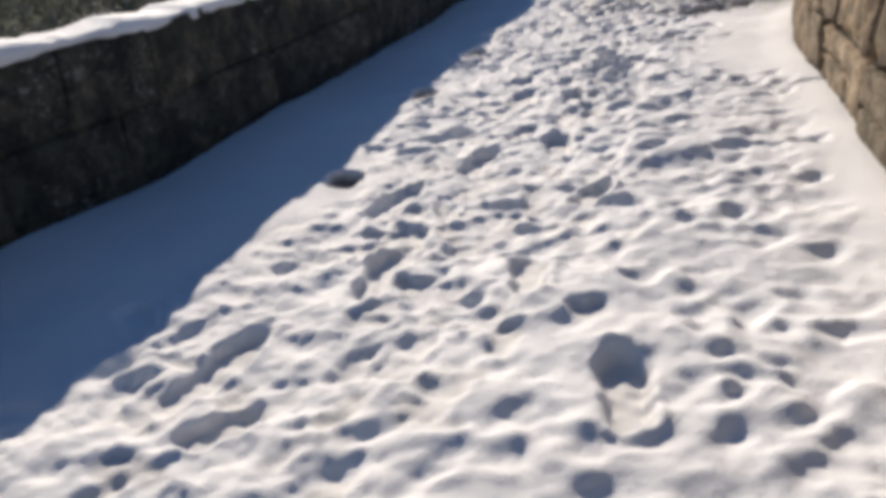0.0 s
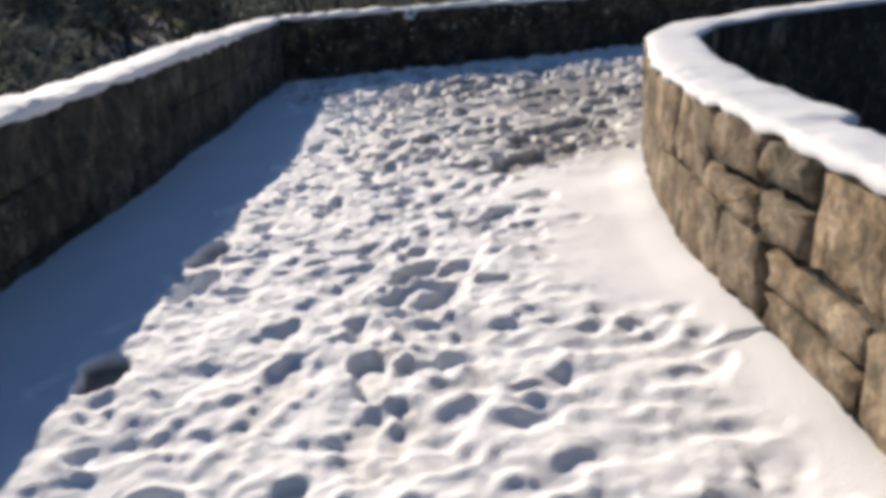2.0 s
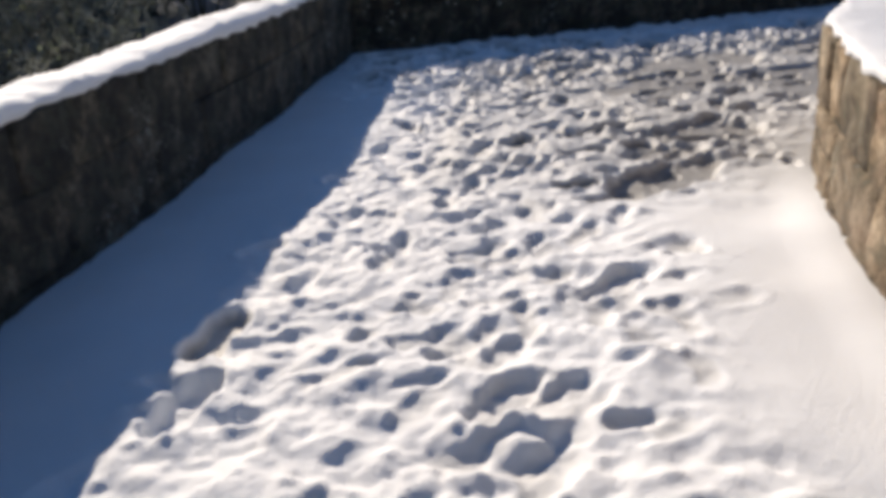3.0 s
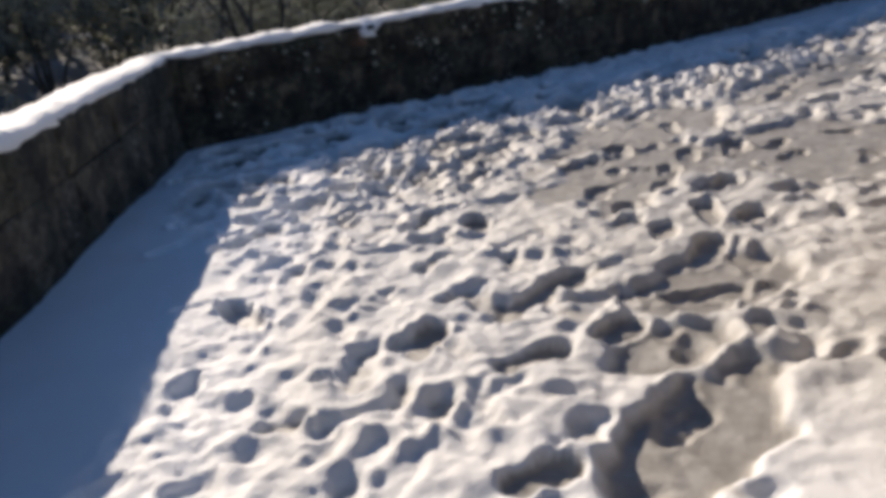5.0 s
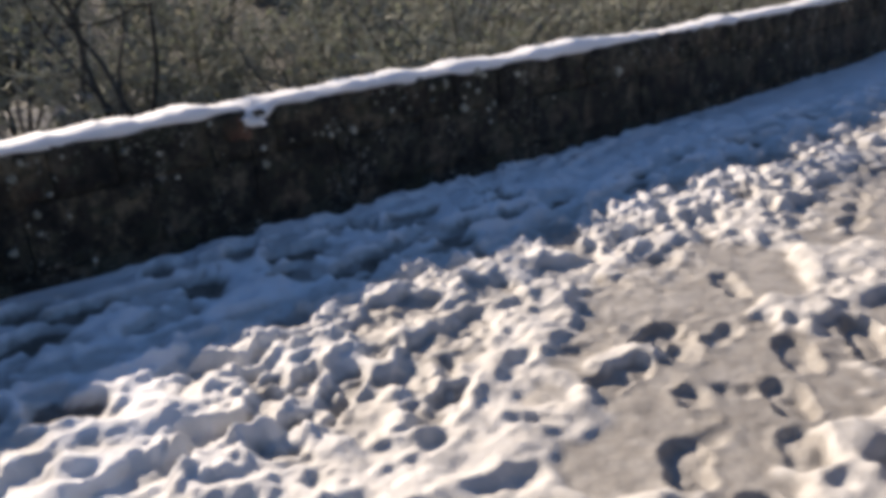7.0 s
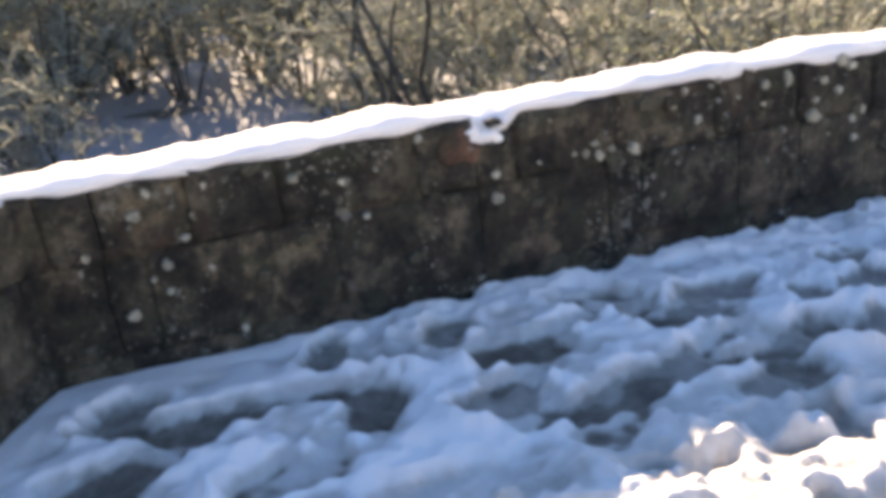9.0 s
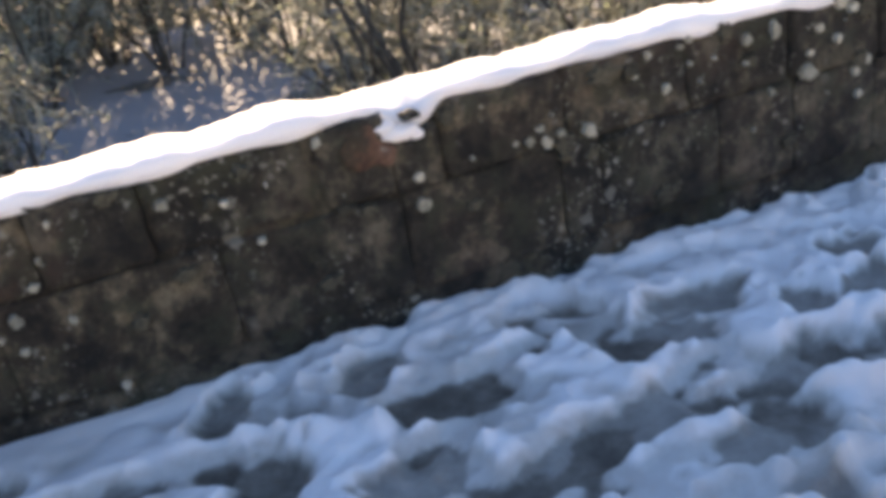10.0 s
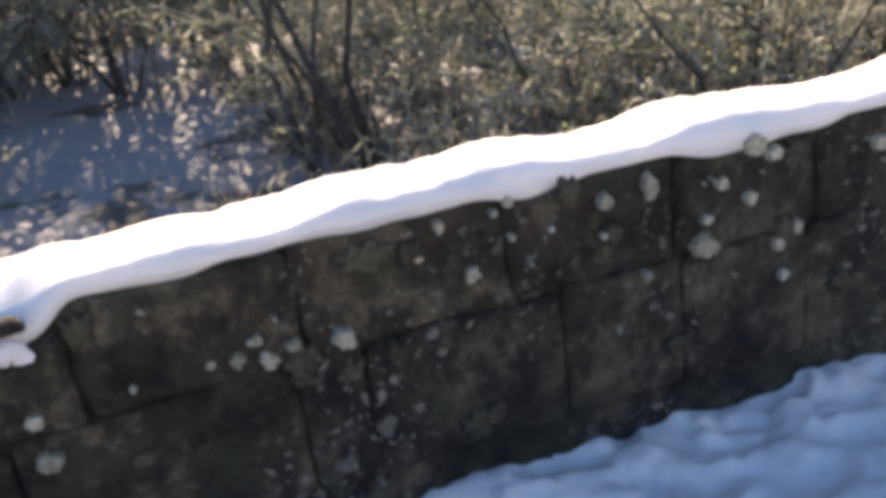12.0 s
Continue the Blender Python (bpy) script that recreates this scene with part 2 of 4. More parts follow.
# Melted patches of grey slush: x, y, half length, half width, heading
SLUSH = [(2.92, 8.47, 0.62, 0.24, 30), (3.15, 8.95, 0.42, 0.22, 0), (4.3, 11.05, 1.0, 0.6, 20), (3.62, 9.35, 0.45, 0.28, 10),
         (4.9, 11.9, 1.1, 0.5, 20), (5.6, 10.7, 1.1, 0.6, 15), (3.6, 12.0, 0.5, 0.22, 25), (6.9, 12.4, 1.3, 0.5, 18)]


def build_deck():
    fine = 0.0125
    xs = np.concatenate([np.arange(-12.4, -5.2, 0.2), np.arange(-5.2, -2.4, 0.05), np.arange(-2.4, 7.4, fine), np.arange(7.4, 11, 0.025), np.arange(11, 16, 0.08), np.arange(16, 38, 0.25)])
    ys = np.concatenate([np.arange(-18.9, -4.4, 0.2), np.arange(-4.4, 1.0, 0.05), np.arange(1.0, 15.2, fine), np.arange(15.2, 19.6, 0.06), np.arange(19.6, 24.6, 0.25)])
    X, Y = np.meshgrid(xs, ys, indexing="ij")
    dl, dr = signed_side(WALLS, X, Y), signed_side(RIGHT, X, Y)
    dleft = signed_side(LEFT, X, Y)
    keep = (dl > -0.10) & (dr < 0.10)
    inner = -dr
    ahead = sstep(7.6, 9.2, Y + 0.25 * (X - 2))
    # how trodden the snow is
    edge = dleft - 0.22 * sstep(5.6, 3.6, Y) + 0.18 * (value_noise(X, Y, 0.5, 21) - 0.5)
    worn = sstep(0.72, 0.98, edge) * (1 - (1 - ahead) * sstep(1.9, 3.0, dleft + 0.3 * (value_noise(X, Y, 0.7, 22) - 0.5)))
    worn = np.maximum(worn, ahead * sstep(0.25, 0.6, dl) * sstep(11.6, 12.4, Y + 0.3 * X))
    worn = np.maximum(worn, ahead * worn) * sstep(0.05, 0.35, inner)
    Z = 0.055 + 0.045 * sstep(9, 6, Y) + 0.05 * sstep(1.9, 2.6, dleft) * sstep(8.2, 6.6, Y)
    Z -= 0.035 * sstep(0.7, 1.2, dl) * (1 - 0.6 * sstep(5.0, 6.5, Y) * sstep(9.5, 8.0, Y))
    Z += 0.035 * (value_noise(X, Y, 0.9, 3) - 0.5) + 0.018 * (value_noise(X, Y, 0.33, 4) - 0.5)
    Z += 0.03 * sstep(0.25, 0.0, inner) * (1 - ahead)
    Z -= 0.055 * sstep(1.7, 0.5, dl) * sstep(12.0, 13.2, Y)
    Z -= 0.03 * sstep(0.9, 0.25, dl) * sstep(3.0, 3.9, X) * sstep(12.5, 13.5, Y)
    fresh = Z.copy()
    crumb = np.maximum(value_noise(X, Y, 0.045, 61) - 0.62, 0) * 0.06 * sstep(0.45, 0.7, value_noise(X, Y, 0.4, 62))
    lumps = crumb + (value_noise(X, Y, 0.115, 5) - 0.5) * 0.04 + (value_noise(X, Y, 0.05, 6) - 0.5) * 0.016
    Z += lumps * worn
    soft = sstep(1.6, 2.2, dleft) * (1 - ahead) * sstep(0.1 + 0.4 * sstep(5.2, 6.2, Y), 0.35 + 0.6 * sstep(5.2, 6.2, Y), inner)
    Z += soft * (0.045 * (value_noise(X, Y * 1.4, 0.27, 15) - 0.5) + 0.022 * (value_noise(X, Y * 1.3, 0.1, 16) - 0.5))
    wet = np.zeros(X.shape)
    rng = random.Random(11)

    jag = (value_noise(X, Y, 0.042, 31) - 0.5) + 0.8 * (value_noise(X, Y, 0.11, 32) - 0.5)
    clump = np.maximum(value_noise(X, Y, 0.032, 33) - 0.45, 0) * 2.2

    def stamp(px, py, deg, length, width, depth, rim=0.014, wetness=0.0, wall=0.5, ragged=0.34):
        """Presses one shoe print or hollow into the snow, with a broken rim of pushed-up clods."""
        reach = length * 0.5 + 0.14
        i0, i1 = np.searchsorted(xs, (px - reach, px + reach))
        j0, j1 = np.searchsorted(ys, (py - reach, py + reach))
        if i1 - i0 < 3 or j1 - j0 < 3:
            return
        x, y = X[i0:i1, j0:j1] - px, Y[i0:i1, j0:j1] - py
        c, s = math.cos(radians(deg)), math.sin(radians(deg))
        wob = jag[i0:i1, j0:j1]
        u, v = (x * c + y * s) / (length / 2), (-x * s + y * c) / (width / 2)
        waist = 1 - 0.18 * np.exp(-((u + 0.15) / 0.28) ** 2) + 0.08 * np.exp(-((u - 0.45) / 0.3) ** 2)
        r = (np.abs(u) ** 2.6 + np.abs(v / waist) ** 2.6) ** (1 / 2.6) + ragged * wob
        z = Z[i0:i1, j0:j1]
        inside = r < 1
        level = float(z[inside].mean()) if inside.any() else float(z.mean())
        floor = np.maximum(level - depth * (1 + 0.25 * u) + 0.012 * wob, -0.115 + 0.01 * wob)
        floor = np.maximum(floor, fresh[i0:i1, j0:j1] - min(0.066, depth + 0.014) + 0.02 * wob)
        m = 1 - sstep(wall, 1.05, r)
        z = z * (1 - m) + np.minimum(z, floor) * m
        z += rim * np.exp(-((r - 1.2) / 0.16) ** 2) * (0.25 + clump[i0:i1, j0:j1])
        Z[i0:i1, j0:j1] = z
        if wetness:
            wet[i0:i1, j0:j1] = np.maximum(wet[i0:i1, j0:j1], wetness * m)

    # slush first, prints over it
    for px, py, a, b, deg in SLUSH:
        c, s = math.cos(radians(deg)), math.sin(radians(deg))
        u, v = ((X - px) * c + (Y - py) * s) / a, (-(X - px) * s + (Y - py) * c) / b
        r = np.hypot(u, v) + 0.7 * (value_noise(X, Y, 0.28, 41) - 0.5) + 0.35 * (value_noise(X, Y, 0.09, 42) - 0.5)
        m = 1 - sstep(0.78, 1.0, r)
        Z[:] = Z * (1 - m) + (-0.022 + 0.006 * value_noise(X, Y, 0.1, 43)) * m
        wet[:] = np.maximum(wet, m * 0.8)
    fresh[:] = np.minimum(fresh, Z + 0.02)
    dirt = value_noise(X, Y, 0.75, 44) * 0.6 + value_noise(X, Y, 0.2, 45) * 0.4
    wet[:] = np.maximum(wet, ahead * sstep(2.5, 3.4, X + 0.5 * (value_noise(X, Y, 0.5, 46) - 0.5)) * sstep(0.42, 0.64, dirt) * 0.42 * sstep(1.0, 1.7, dl) * sstep(0.6, 1.2, inner))
    wet[:] = np.maximum(wet, ahead * sstep(0.9, 1.5, dl) * (0.29 + 0.22 * sstep(2.4, 3.6, X)))
    # random tread over the worn ground, older and shallower first
    gx = lambda x: int(np.clip(np.searchsorted(xs, x), 0, len(xs) - 1))
    gy = lambda y: int(np.clip(np.searchsorted(ys, y), 0, len(ys) - 1))
    for n in range(4000):
        px, py = rng.uniform(-2.4, 10.0), rng.uniform(-1.0, 15.6)
        i, j = gx(px), gy(py)
        if not keep[i, j] or rng.random() > worn[i, j] or (wet[i, j] > 0.5 and rng.random() > 0.4):
            continue
        turn = 70 - 48 * float(sstep(8, 13, np.array(py + 0.4 * (px - 2))))
        kind = rng.random()
        far = ahead[i, j]
        soil = max(0.4, far * float(np.clip((px - 1.2) / 1.6, 0.25, 1)))
        deep = rng.uniform(0.008, 0.034) + rng.uniform(0.0, 0.014) * far
        if kind < 0.5:
            stamp(px, py, turn + rng.gauss(0, 26), rng.uniform(0.22, 0.32), rng.uniform(0.10, 0.13), deep, 0.010 + 0.006 * far, rng.uniform(0.3, 0.85) * soil, rng.uniform(0.4, 0.85))
        else:
            stamp(px, py, rng.gauss(0, 28) if rng.random() < 0.7 else rng.uniform(0, 180), rng.uniform(0.15, 0.34), rng.uniform(0.08, 0.14), deep * 0.85, 0.010 + 0.006 * far, rng.uniform(0.2, 0.7) * soil, rng.uniform(0.3, 0.8))
    # soft dents on the open snow beside the inner parapet
    for n in range(900):
        px, py = rng.uniform(-0.5, 3.0), rng.uniform(1.0, 7.4)
        i, j = gx(px), gy(py)
        if keep[i, j] and rng.random() < soft[i, j] * (1.0 if py < 5.6 else 0.45):
            stamp(px, py, rng.uniform(-30, 60), rng.uniform(0.14, 0.32), rng.uniform(0.09, 0.16), rng.uniform(0.008, 0.026), 0.006, 0.0, 0.15)
    Z[:] = blurred(Z, 1)
    for px, py, deg, length in PRINTS + PRINTS_AHEAD:
        far = py > 8.4
        stamp(px, py, deg, length * 1.1, 0.15, 0.04 if far else 0.042, 0.014, 0.8 if far else 0.22, 0.9, 0.16)
    stamp(2.15, 5.08, -3, 0.7, 0.04, 0.024, 0.012, 0.0, 0.4)
    # churned clods along the edge of the shade ahead
    churn = ahead * sstep(3.0, 1.7, dl) * sstep(1.1, 1.5, dl) * sstep(11.2, 12.2, Y + 0.15 * X)
    sag = sstep(0.48, 0.62, value_noise(X, Y, 0.24, 71) * 0.65 + value_noise(X, Y, 0.09, 72) * 0.35) * churn
    Z -= 0.045 * sag
    wet[:] = np.maximum(wet, sag * 0.8)
    clod = np.maximum(value_noise(X, Y, 0.11, 51) - 0.42, 0) * 0.055 + np.maximum(value_noise(X, Y, 0.04, 52) - 0.5, 0) * 0.065
    Z += churn * clod * (1 - 0.7 * sag)
    wet *= 1 - 0.6 * np.clip(churn * clod * (1 - sag) / 0.03, 0, 1)
    # trodden hollows in the shade below the far parapet, and a few by the outer one
    shade = sstep(1.7, 1.2, dl) * sstep(11.8, 12.6, Y + 0.2 * X) * sstep(0.1, 0.4, dl)
    Z += shade * (0.045 * (value_noise(X, Y, 0.26, 81) - 0.5) + 0.02 * (value_noise(X, Y, 0.12, 82) - 0.5)) * sstep(0.15, 0.5, dl)
    wet *= 1 - sstep(1.5, 1.1, dl)
    # prints trodden down to the dark ground at the edge of the shade
    stamp(-0.035, 5.75, 80, 0.32, 0.175, 0.06, 0.006, 0.9, 0.9, 0.1)
    stamp(-0.48, 4.16, 75, 0.27, 0.17, 0.06, 0.006, 0.9, 0.9, 0.1)
    stamp(0.41, 7.03, 67, 0.46, 0.16, 0.055, 0.008, 0.6, 0.88, 0.16)
    for n in range(520):
        px, py = rng.uniform(1.5, 9.0), rng.uniform(9.4, 15.6)
        i, j = gx(px), gy(py)
        if not keep[i, j] or not 0.2 < dl[i, j] < 1.55 or wet[i, j] > 0.5:
            continue
        dfar = float(signed_side(FAR, np.array([px]), np.array([py]))[0])
        if dfar > 1.7 and rng.random() > 0.25:
            continue
        if px > 4.3 and dfar < 0.8 and rng.random() > 0.07:
            continue
        stamp(px, py, rng.gauss(15, 38), rng.uniform(0.22, 0.4), rng.uniform(0.13, 0.2), rng.uniform(0.03, 0.065), 0.024, rng.choice((0.0, 0.2, 0.4, 0.6)), rng.uniform(0.6, 0.88), 0.42)
    for px, py, deg, length in PRINTS_SHADE:
        stamp(px, py, deg, length * 1.15, 0.23, 0.055, 0.028, 0.8, 0.8, 0.42)
    Z[:] = blurred(Z, 1)
    Z[:] = Z * (1 - shade) + blurred(Z, 3) * shade
    Z += shade * sstep(0.1, 0.3, dl) * (0.026 * (value_noise(X, Y, 0.14, 95) - 0.5) + 0.014 * (value_noise(X, Y, 0.06, 96) - 0.5))
    Z += shade * sstep(0.15, 0.5, dl) * (1 - 0.75 * sstep(4.3, 4.9, X) * sstep(1.1, 0.7, dl)) * (0.04 * ridged(X + 0.3 * Y, Y, 0.4, 83) ** 4 + 0.012 * ridged(X, Y, 0.15, 84) ** 4 - 0.012)
    grit = (value_noise(X, Y, 0.03, 53) - 0.5) * 0.011 + (value_noise(X, Y, 0.07, 54) - 0.5) * 0.012
    Z += grit * np.maximum(worn, 0.55 * soft) * (1 - 0.8 * wet) + (value_noise(X, Y, 0.027, 55) - 0.5) * 0.014 * churn
    Z += sstep(12.3, 13.2, Y) * sstep(0.5, 0.2, dl) * sstep(0.02, 0.12, dl) * (0.035 * (value_noise(X, Y, 0.13, 93) - 0.5) + 0.016 * (value_noise(X, Y, 0.06, 94) - 0.5))
    # meltwater and dirt gather in the hollows, the ridges stay clean
    low = fresh - Z
    soak = np.maximum(0.42 * sstep(-0.005, 0.015, low + 0.03 * (value_noise(X, Y, 0.3, 91) - 0.5)), 0.97 * sstep(0.032, 0.058, low + 0.03 * (value_noise(X, Y, 0.2, 92) - 0.5)))
    wet[:] = np.maximum(wet, np.maximum(shade, sstep(12.3, 13.2, Y) * sstep(0.5, 0.2, dl)) * sstep(0.06, 0.25, dl) * (1 - 0.92 * sstep(4.2, 4.9, X) * sstep(1.0, 0.75, dl)) * soak)
    wet[:] = np.maximum(wet, ahead * (1 - shade) * sstep(0.9, 1.5, dl) * (0.8 * sstep(0.02, 0.055, low)))
    idx = -np.ones(X.shape, int)
    idx[keep] = np.arange(keep.sum())
    q = keep[:-1, :-1] & keep[1:, :-1] & keep[1:, 1:] & keep[:-1, 1:]
    faces = np.stack([idx[:-1, :-1][q], idx[1:, :-1][q], idx[1:, 1:][q], idx[:-1, 1:][q]], 1)
    co = np.stack([X[keep], Y[keep], Z[keep]], 1)
    me = bpy.data.meshes.new("path")
    me.vertices.add(len(co)), me.vertices.foreach_set("co", co.astype(np.float32).ravel())
    me.loops.add(faces.size), me.loops.foreach_set("vertex_index", faces.astype(np.int32).ravel())
    me.polygons.add(len(faces))
    me.polygons.foreach_set("loop_start", np.arange(0, faces.size, 4, dtype=np.int32))
    me.materials.append(SNOW)
    att = me.attributes.new("slush", "FLOAT", "POINT")
    att.data.foreach_set("value", wet[keep].astype(np.float32))
    me.update(calc_edges=True)
    ob = smooth(new("path", me))
    return tagged(ob, "trampled snow with footprints and grey slush on the bridge deck", "path", kind="structure")


build_deck()


# ---- parapets ----
def finish(ob):
    bm = bmesh.new()
    bm.from_mesh(ob.data)
    bmesh.ops.recalc_face_normals(bm, faces=bm.faces)
    bm.to_mesh(ob.data)
    bm.free()
    return ob


def ribbon(name, line, outward, z0, top, inset, depth, mat, breaks=(), step=0.1):
    """A solid band along a polyline, from inset to inset + depth on its outer side."""
    _, acc = along(line)
    ss = np.linspace(0, acc[-1], max(2, int(acc[-1] / step)))
    V, F = [], []
    for s in ss:
        p, d = at(line, s)
        nrm = np.array((-d[1], d[0])) * outward
        a, b = p + nrm * inset, p + nrm * (inset + depth)
        z1 = top(*p) - (0.16 if any(c0 + 0.03 < s < c1 - 0.03 for c0, c1, _ in breaks) else 0.025)
        V += [(*a, z0), (*b, z0), (*b, z1), (*a, z1)]
    for i in range(len(ss) - 1):
        for k in range(4):
            F.append((4 * i + k, 4 * i + (k + 1) % 4, 4 * i + 4 + (k + 1) % 4, 4 * i + 4 + k))
    F += [(3, 2, 1, 0), tuple(4 * (len(ss) - 1) + k for k in range(4))]
    return finish(link_mesh(name, V, F, mat))


def stone_meshes(mat, count, seed, lip=0.02, rugged=1.0, hollow=0.03):
    """Rough-faced blocks of unit size: x along the wall, y into it, z up; the face lies at y = 0."""
    rng = random.Random(seed)
    out = []
    for _ in range(count):
        bm = bmesh.new()
        gx = [0.0, 0.04, 0.22, 0.41, 0.6, 0.79, 0.96, 1.0]
        gz = [0.0, 0.06, 0.35, 0.65, 0.94, 1.0]
        grid = []
        for i, x in enumerate(gx):
            col = []
            for k, z in enumerate(gz):
                edge = i in (0, len(gx) - 1) or k in (0, len(gz) - 1)
                corner = i in (0, len(gx) - 1) and k in (0, len(gz) - 1)
                y = (lip * 2 if corner else lip) + rng.uniform(-0.02, 0.04) if edge else rng.uniform(-0.05, 0.02 + hollow)
                jx = rugged * rng.uniform(-0.015, 0.015) + (0.03 * (0.5 - x) * 2 if corner else 0)
                jz = rugged * rng.uniform(-0.025, 0.025) + (0.05 * (0.5 - z) * 2 if corner else 0)
                col.append(bm.verts.new((x + jx, y, z + jz)))
            grid.append(col)
        for i in range(len(gx) - 1):
            for k in range(len(gz) - 1):
                bm.faces.new((grid[i][k], grid[i + 1][k], grid[i + 1][k + 1], grid[i][k + 1]))
        rim = [grid[i][0] for i in range(len(gx))] + [grid[-1][k] for k in range(1, len(gz))]
        rim += [grid[i][-1] for i in range(len(gx) - 2, -1, -1)] + [grid[0][k] for k in range(len(gz) - 2, 0, -1)]
        back = [bm.verts.new((v.co.x, 1.0, v.co.z)) for v in rim]
        for i in range(len(rim)):
            j = (i + 1) % len(rim)
            bm.faces.new((rim[j], rim[i], back[i], back[j]))
        bm.faces.new(back)
        bmesh.ops.recalc_face_normals(bm, faces=bm.faces)
        for f in bm.faces:
            f.smooth = True
        me = bpy.data.meshes.new("stone")
        bm.to_mesh(me)
        bm.free()
        me.materials.append(mat)
        out.append(me)
    return out


def lay_stones(wall, line, outward, meshes, seed, levels, lengths, top, thick, breaks=(), joints=()):
    """Courses of blocks. levels: the lower edges of the courses; breaks: stretches (s0, s1, drop) of broken top course."""
    rng = random.Random(seed)
    _, acc = along(line)
    for n_course, z in enumerate(levels):
        last = n_course == len(levels) - 1
        s = -rng.uniform(0, 0.3)
        cuts = [c for b in breaks for c in (b[0] - 0.3, b[0], b[1])] if last else []
        cuts = sorted(cuts + list(joints[n_course] if joints else ()))
        while s < acc[-1] - 0.05:
            w = rng.uniform(*lengths) * (1.0, 1.25, 0.95)[n_course % 3]
            for c in cuts:
                if s < c - 0.01 and s + w > c - 0.16:
                    w = c - s
                    break
            a, b = max(s, 0), min(s + w, acc[-1])
            s += w
            if b - a < 0.1:
                continue
            (p, _), (q, _) = at(line, a), at(line, b)
            d = (q - p) / np.hypot(*(q - p))
            nrm = np.array((-d[1], d[0])) * outward
            start, along_d = (p, d) if outward > 0 else (q, -d)
            o = start - nrm * (rng.uniform(0.0, 0.02) if n_course else -0.008)
            hi = (top(*p) if last else levels[n_course + 1]) + (rng.uniform(-0.022, 0.003) if last else rng.uniform(-0.03, 0.03) if outward < 0 else rng.uniform(-0.015, 0.015))
            for c0, c1, drop in breaks if last else ():
                if c0 - 0.02 < a and b < c1 + 0.02:
                    hi -= drop
            # rubble on the inner side: some courses are made up of two thinner stones
            mid = z + (hi - z) * rng.uniform(0.38, 0.62)
            spans = [(z, hi)] if outward > 0 or rng.random() < 0.8 else [(z, mid), (mid, hi)]
            pick = rng.choice(meshes)
            if last and any(abs(b - c0) < 0.04 for c0, _, _ in breaks):
                pick = meshes[0]
            gap = rng.uniform(0.001, 0.006) if outward > 0 else rng.uniform(0.006, 0.02)
            ang = math.atan2(along_d[1], along_d[0])
            for z_lo, z_hi in spans:
                ob = new("stone", pick)
                ob.parent = wall
                lo = z_lo + gap + rng.uniform(-0.01, 0.01)
                back = 0.0 if outward > 0 else rng.uniform(-0.004, 0.016)
                ob.matrix_basis = Matrix.Translation((o[0] + along_d[0] * gap + nrm[0] * back, o[1] + along_d[1] * gap + nrm[1] * back, lo)) @ Matrix.Rotation(ang, 4, "Z") @ \
                    Matrix.Diagonal((math.hypot(*(q - p)) - 2 * gap, (thick if last else 0.2) - back, z_hi - gap - lo, 1))
                pick = rng.choice(meshes)


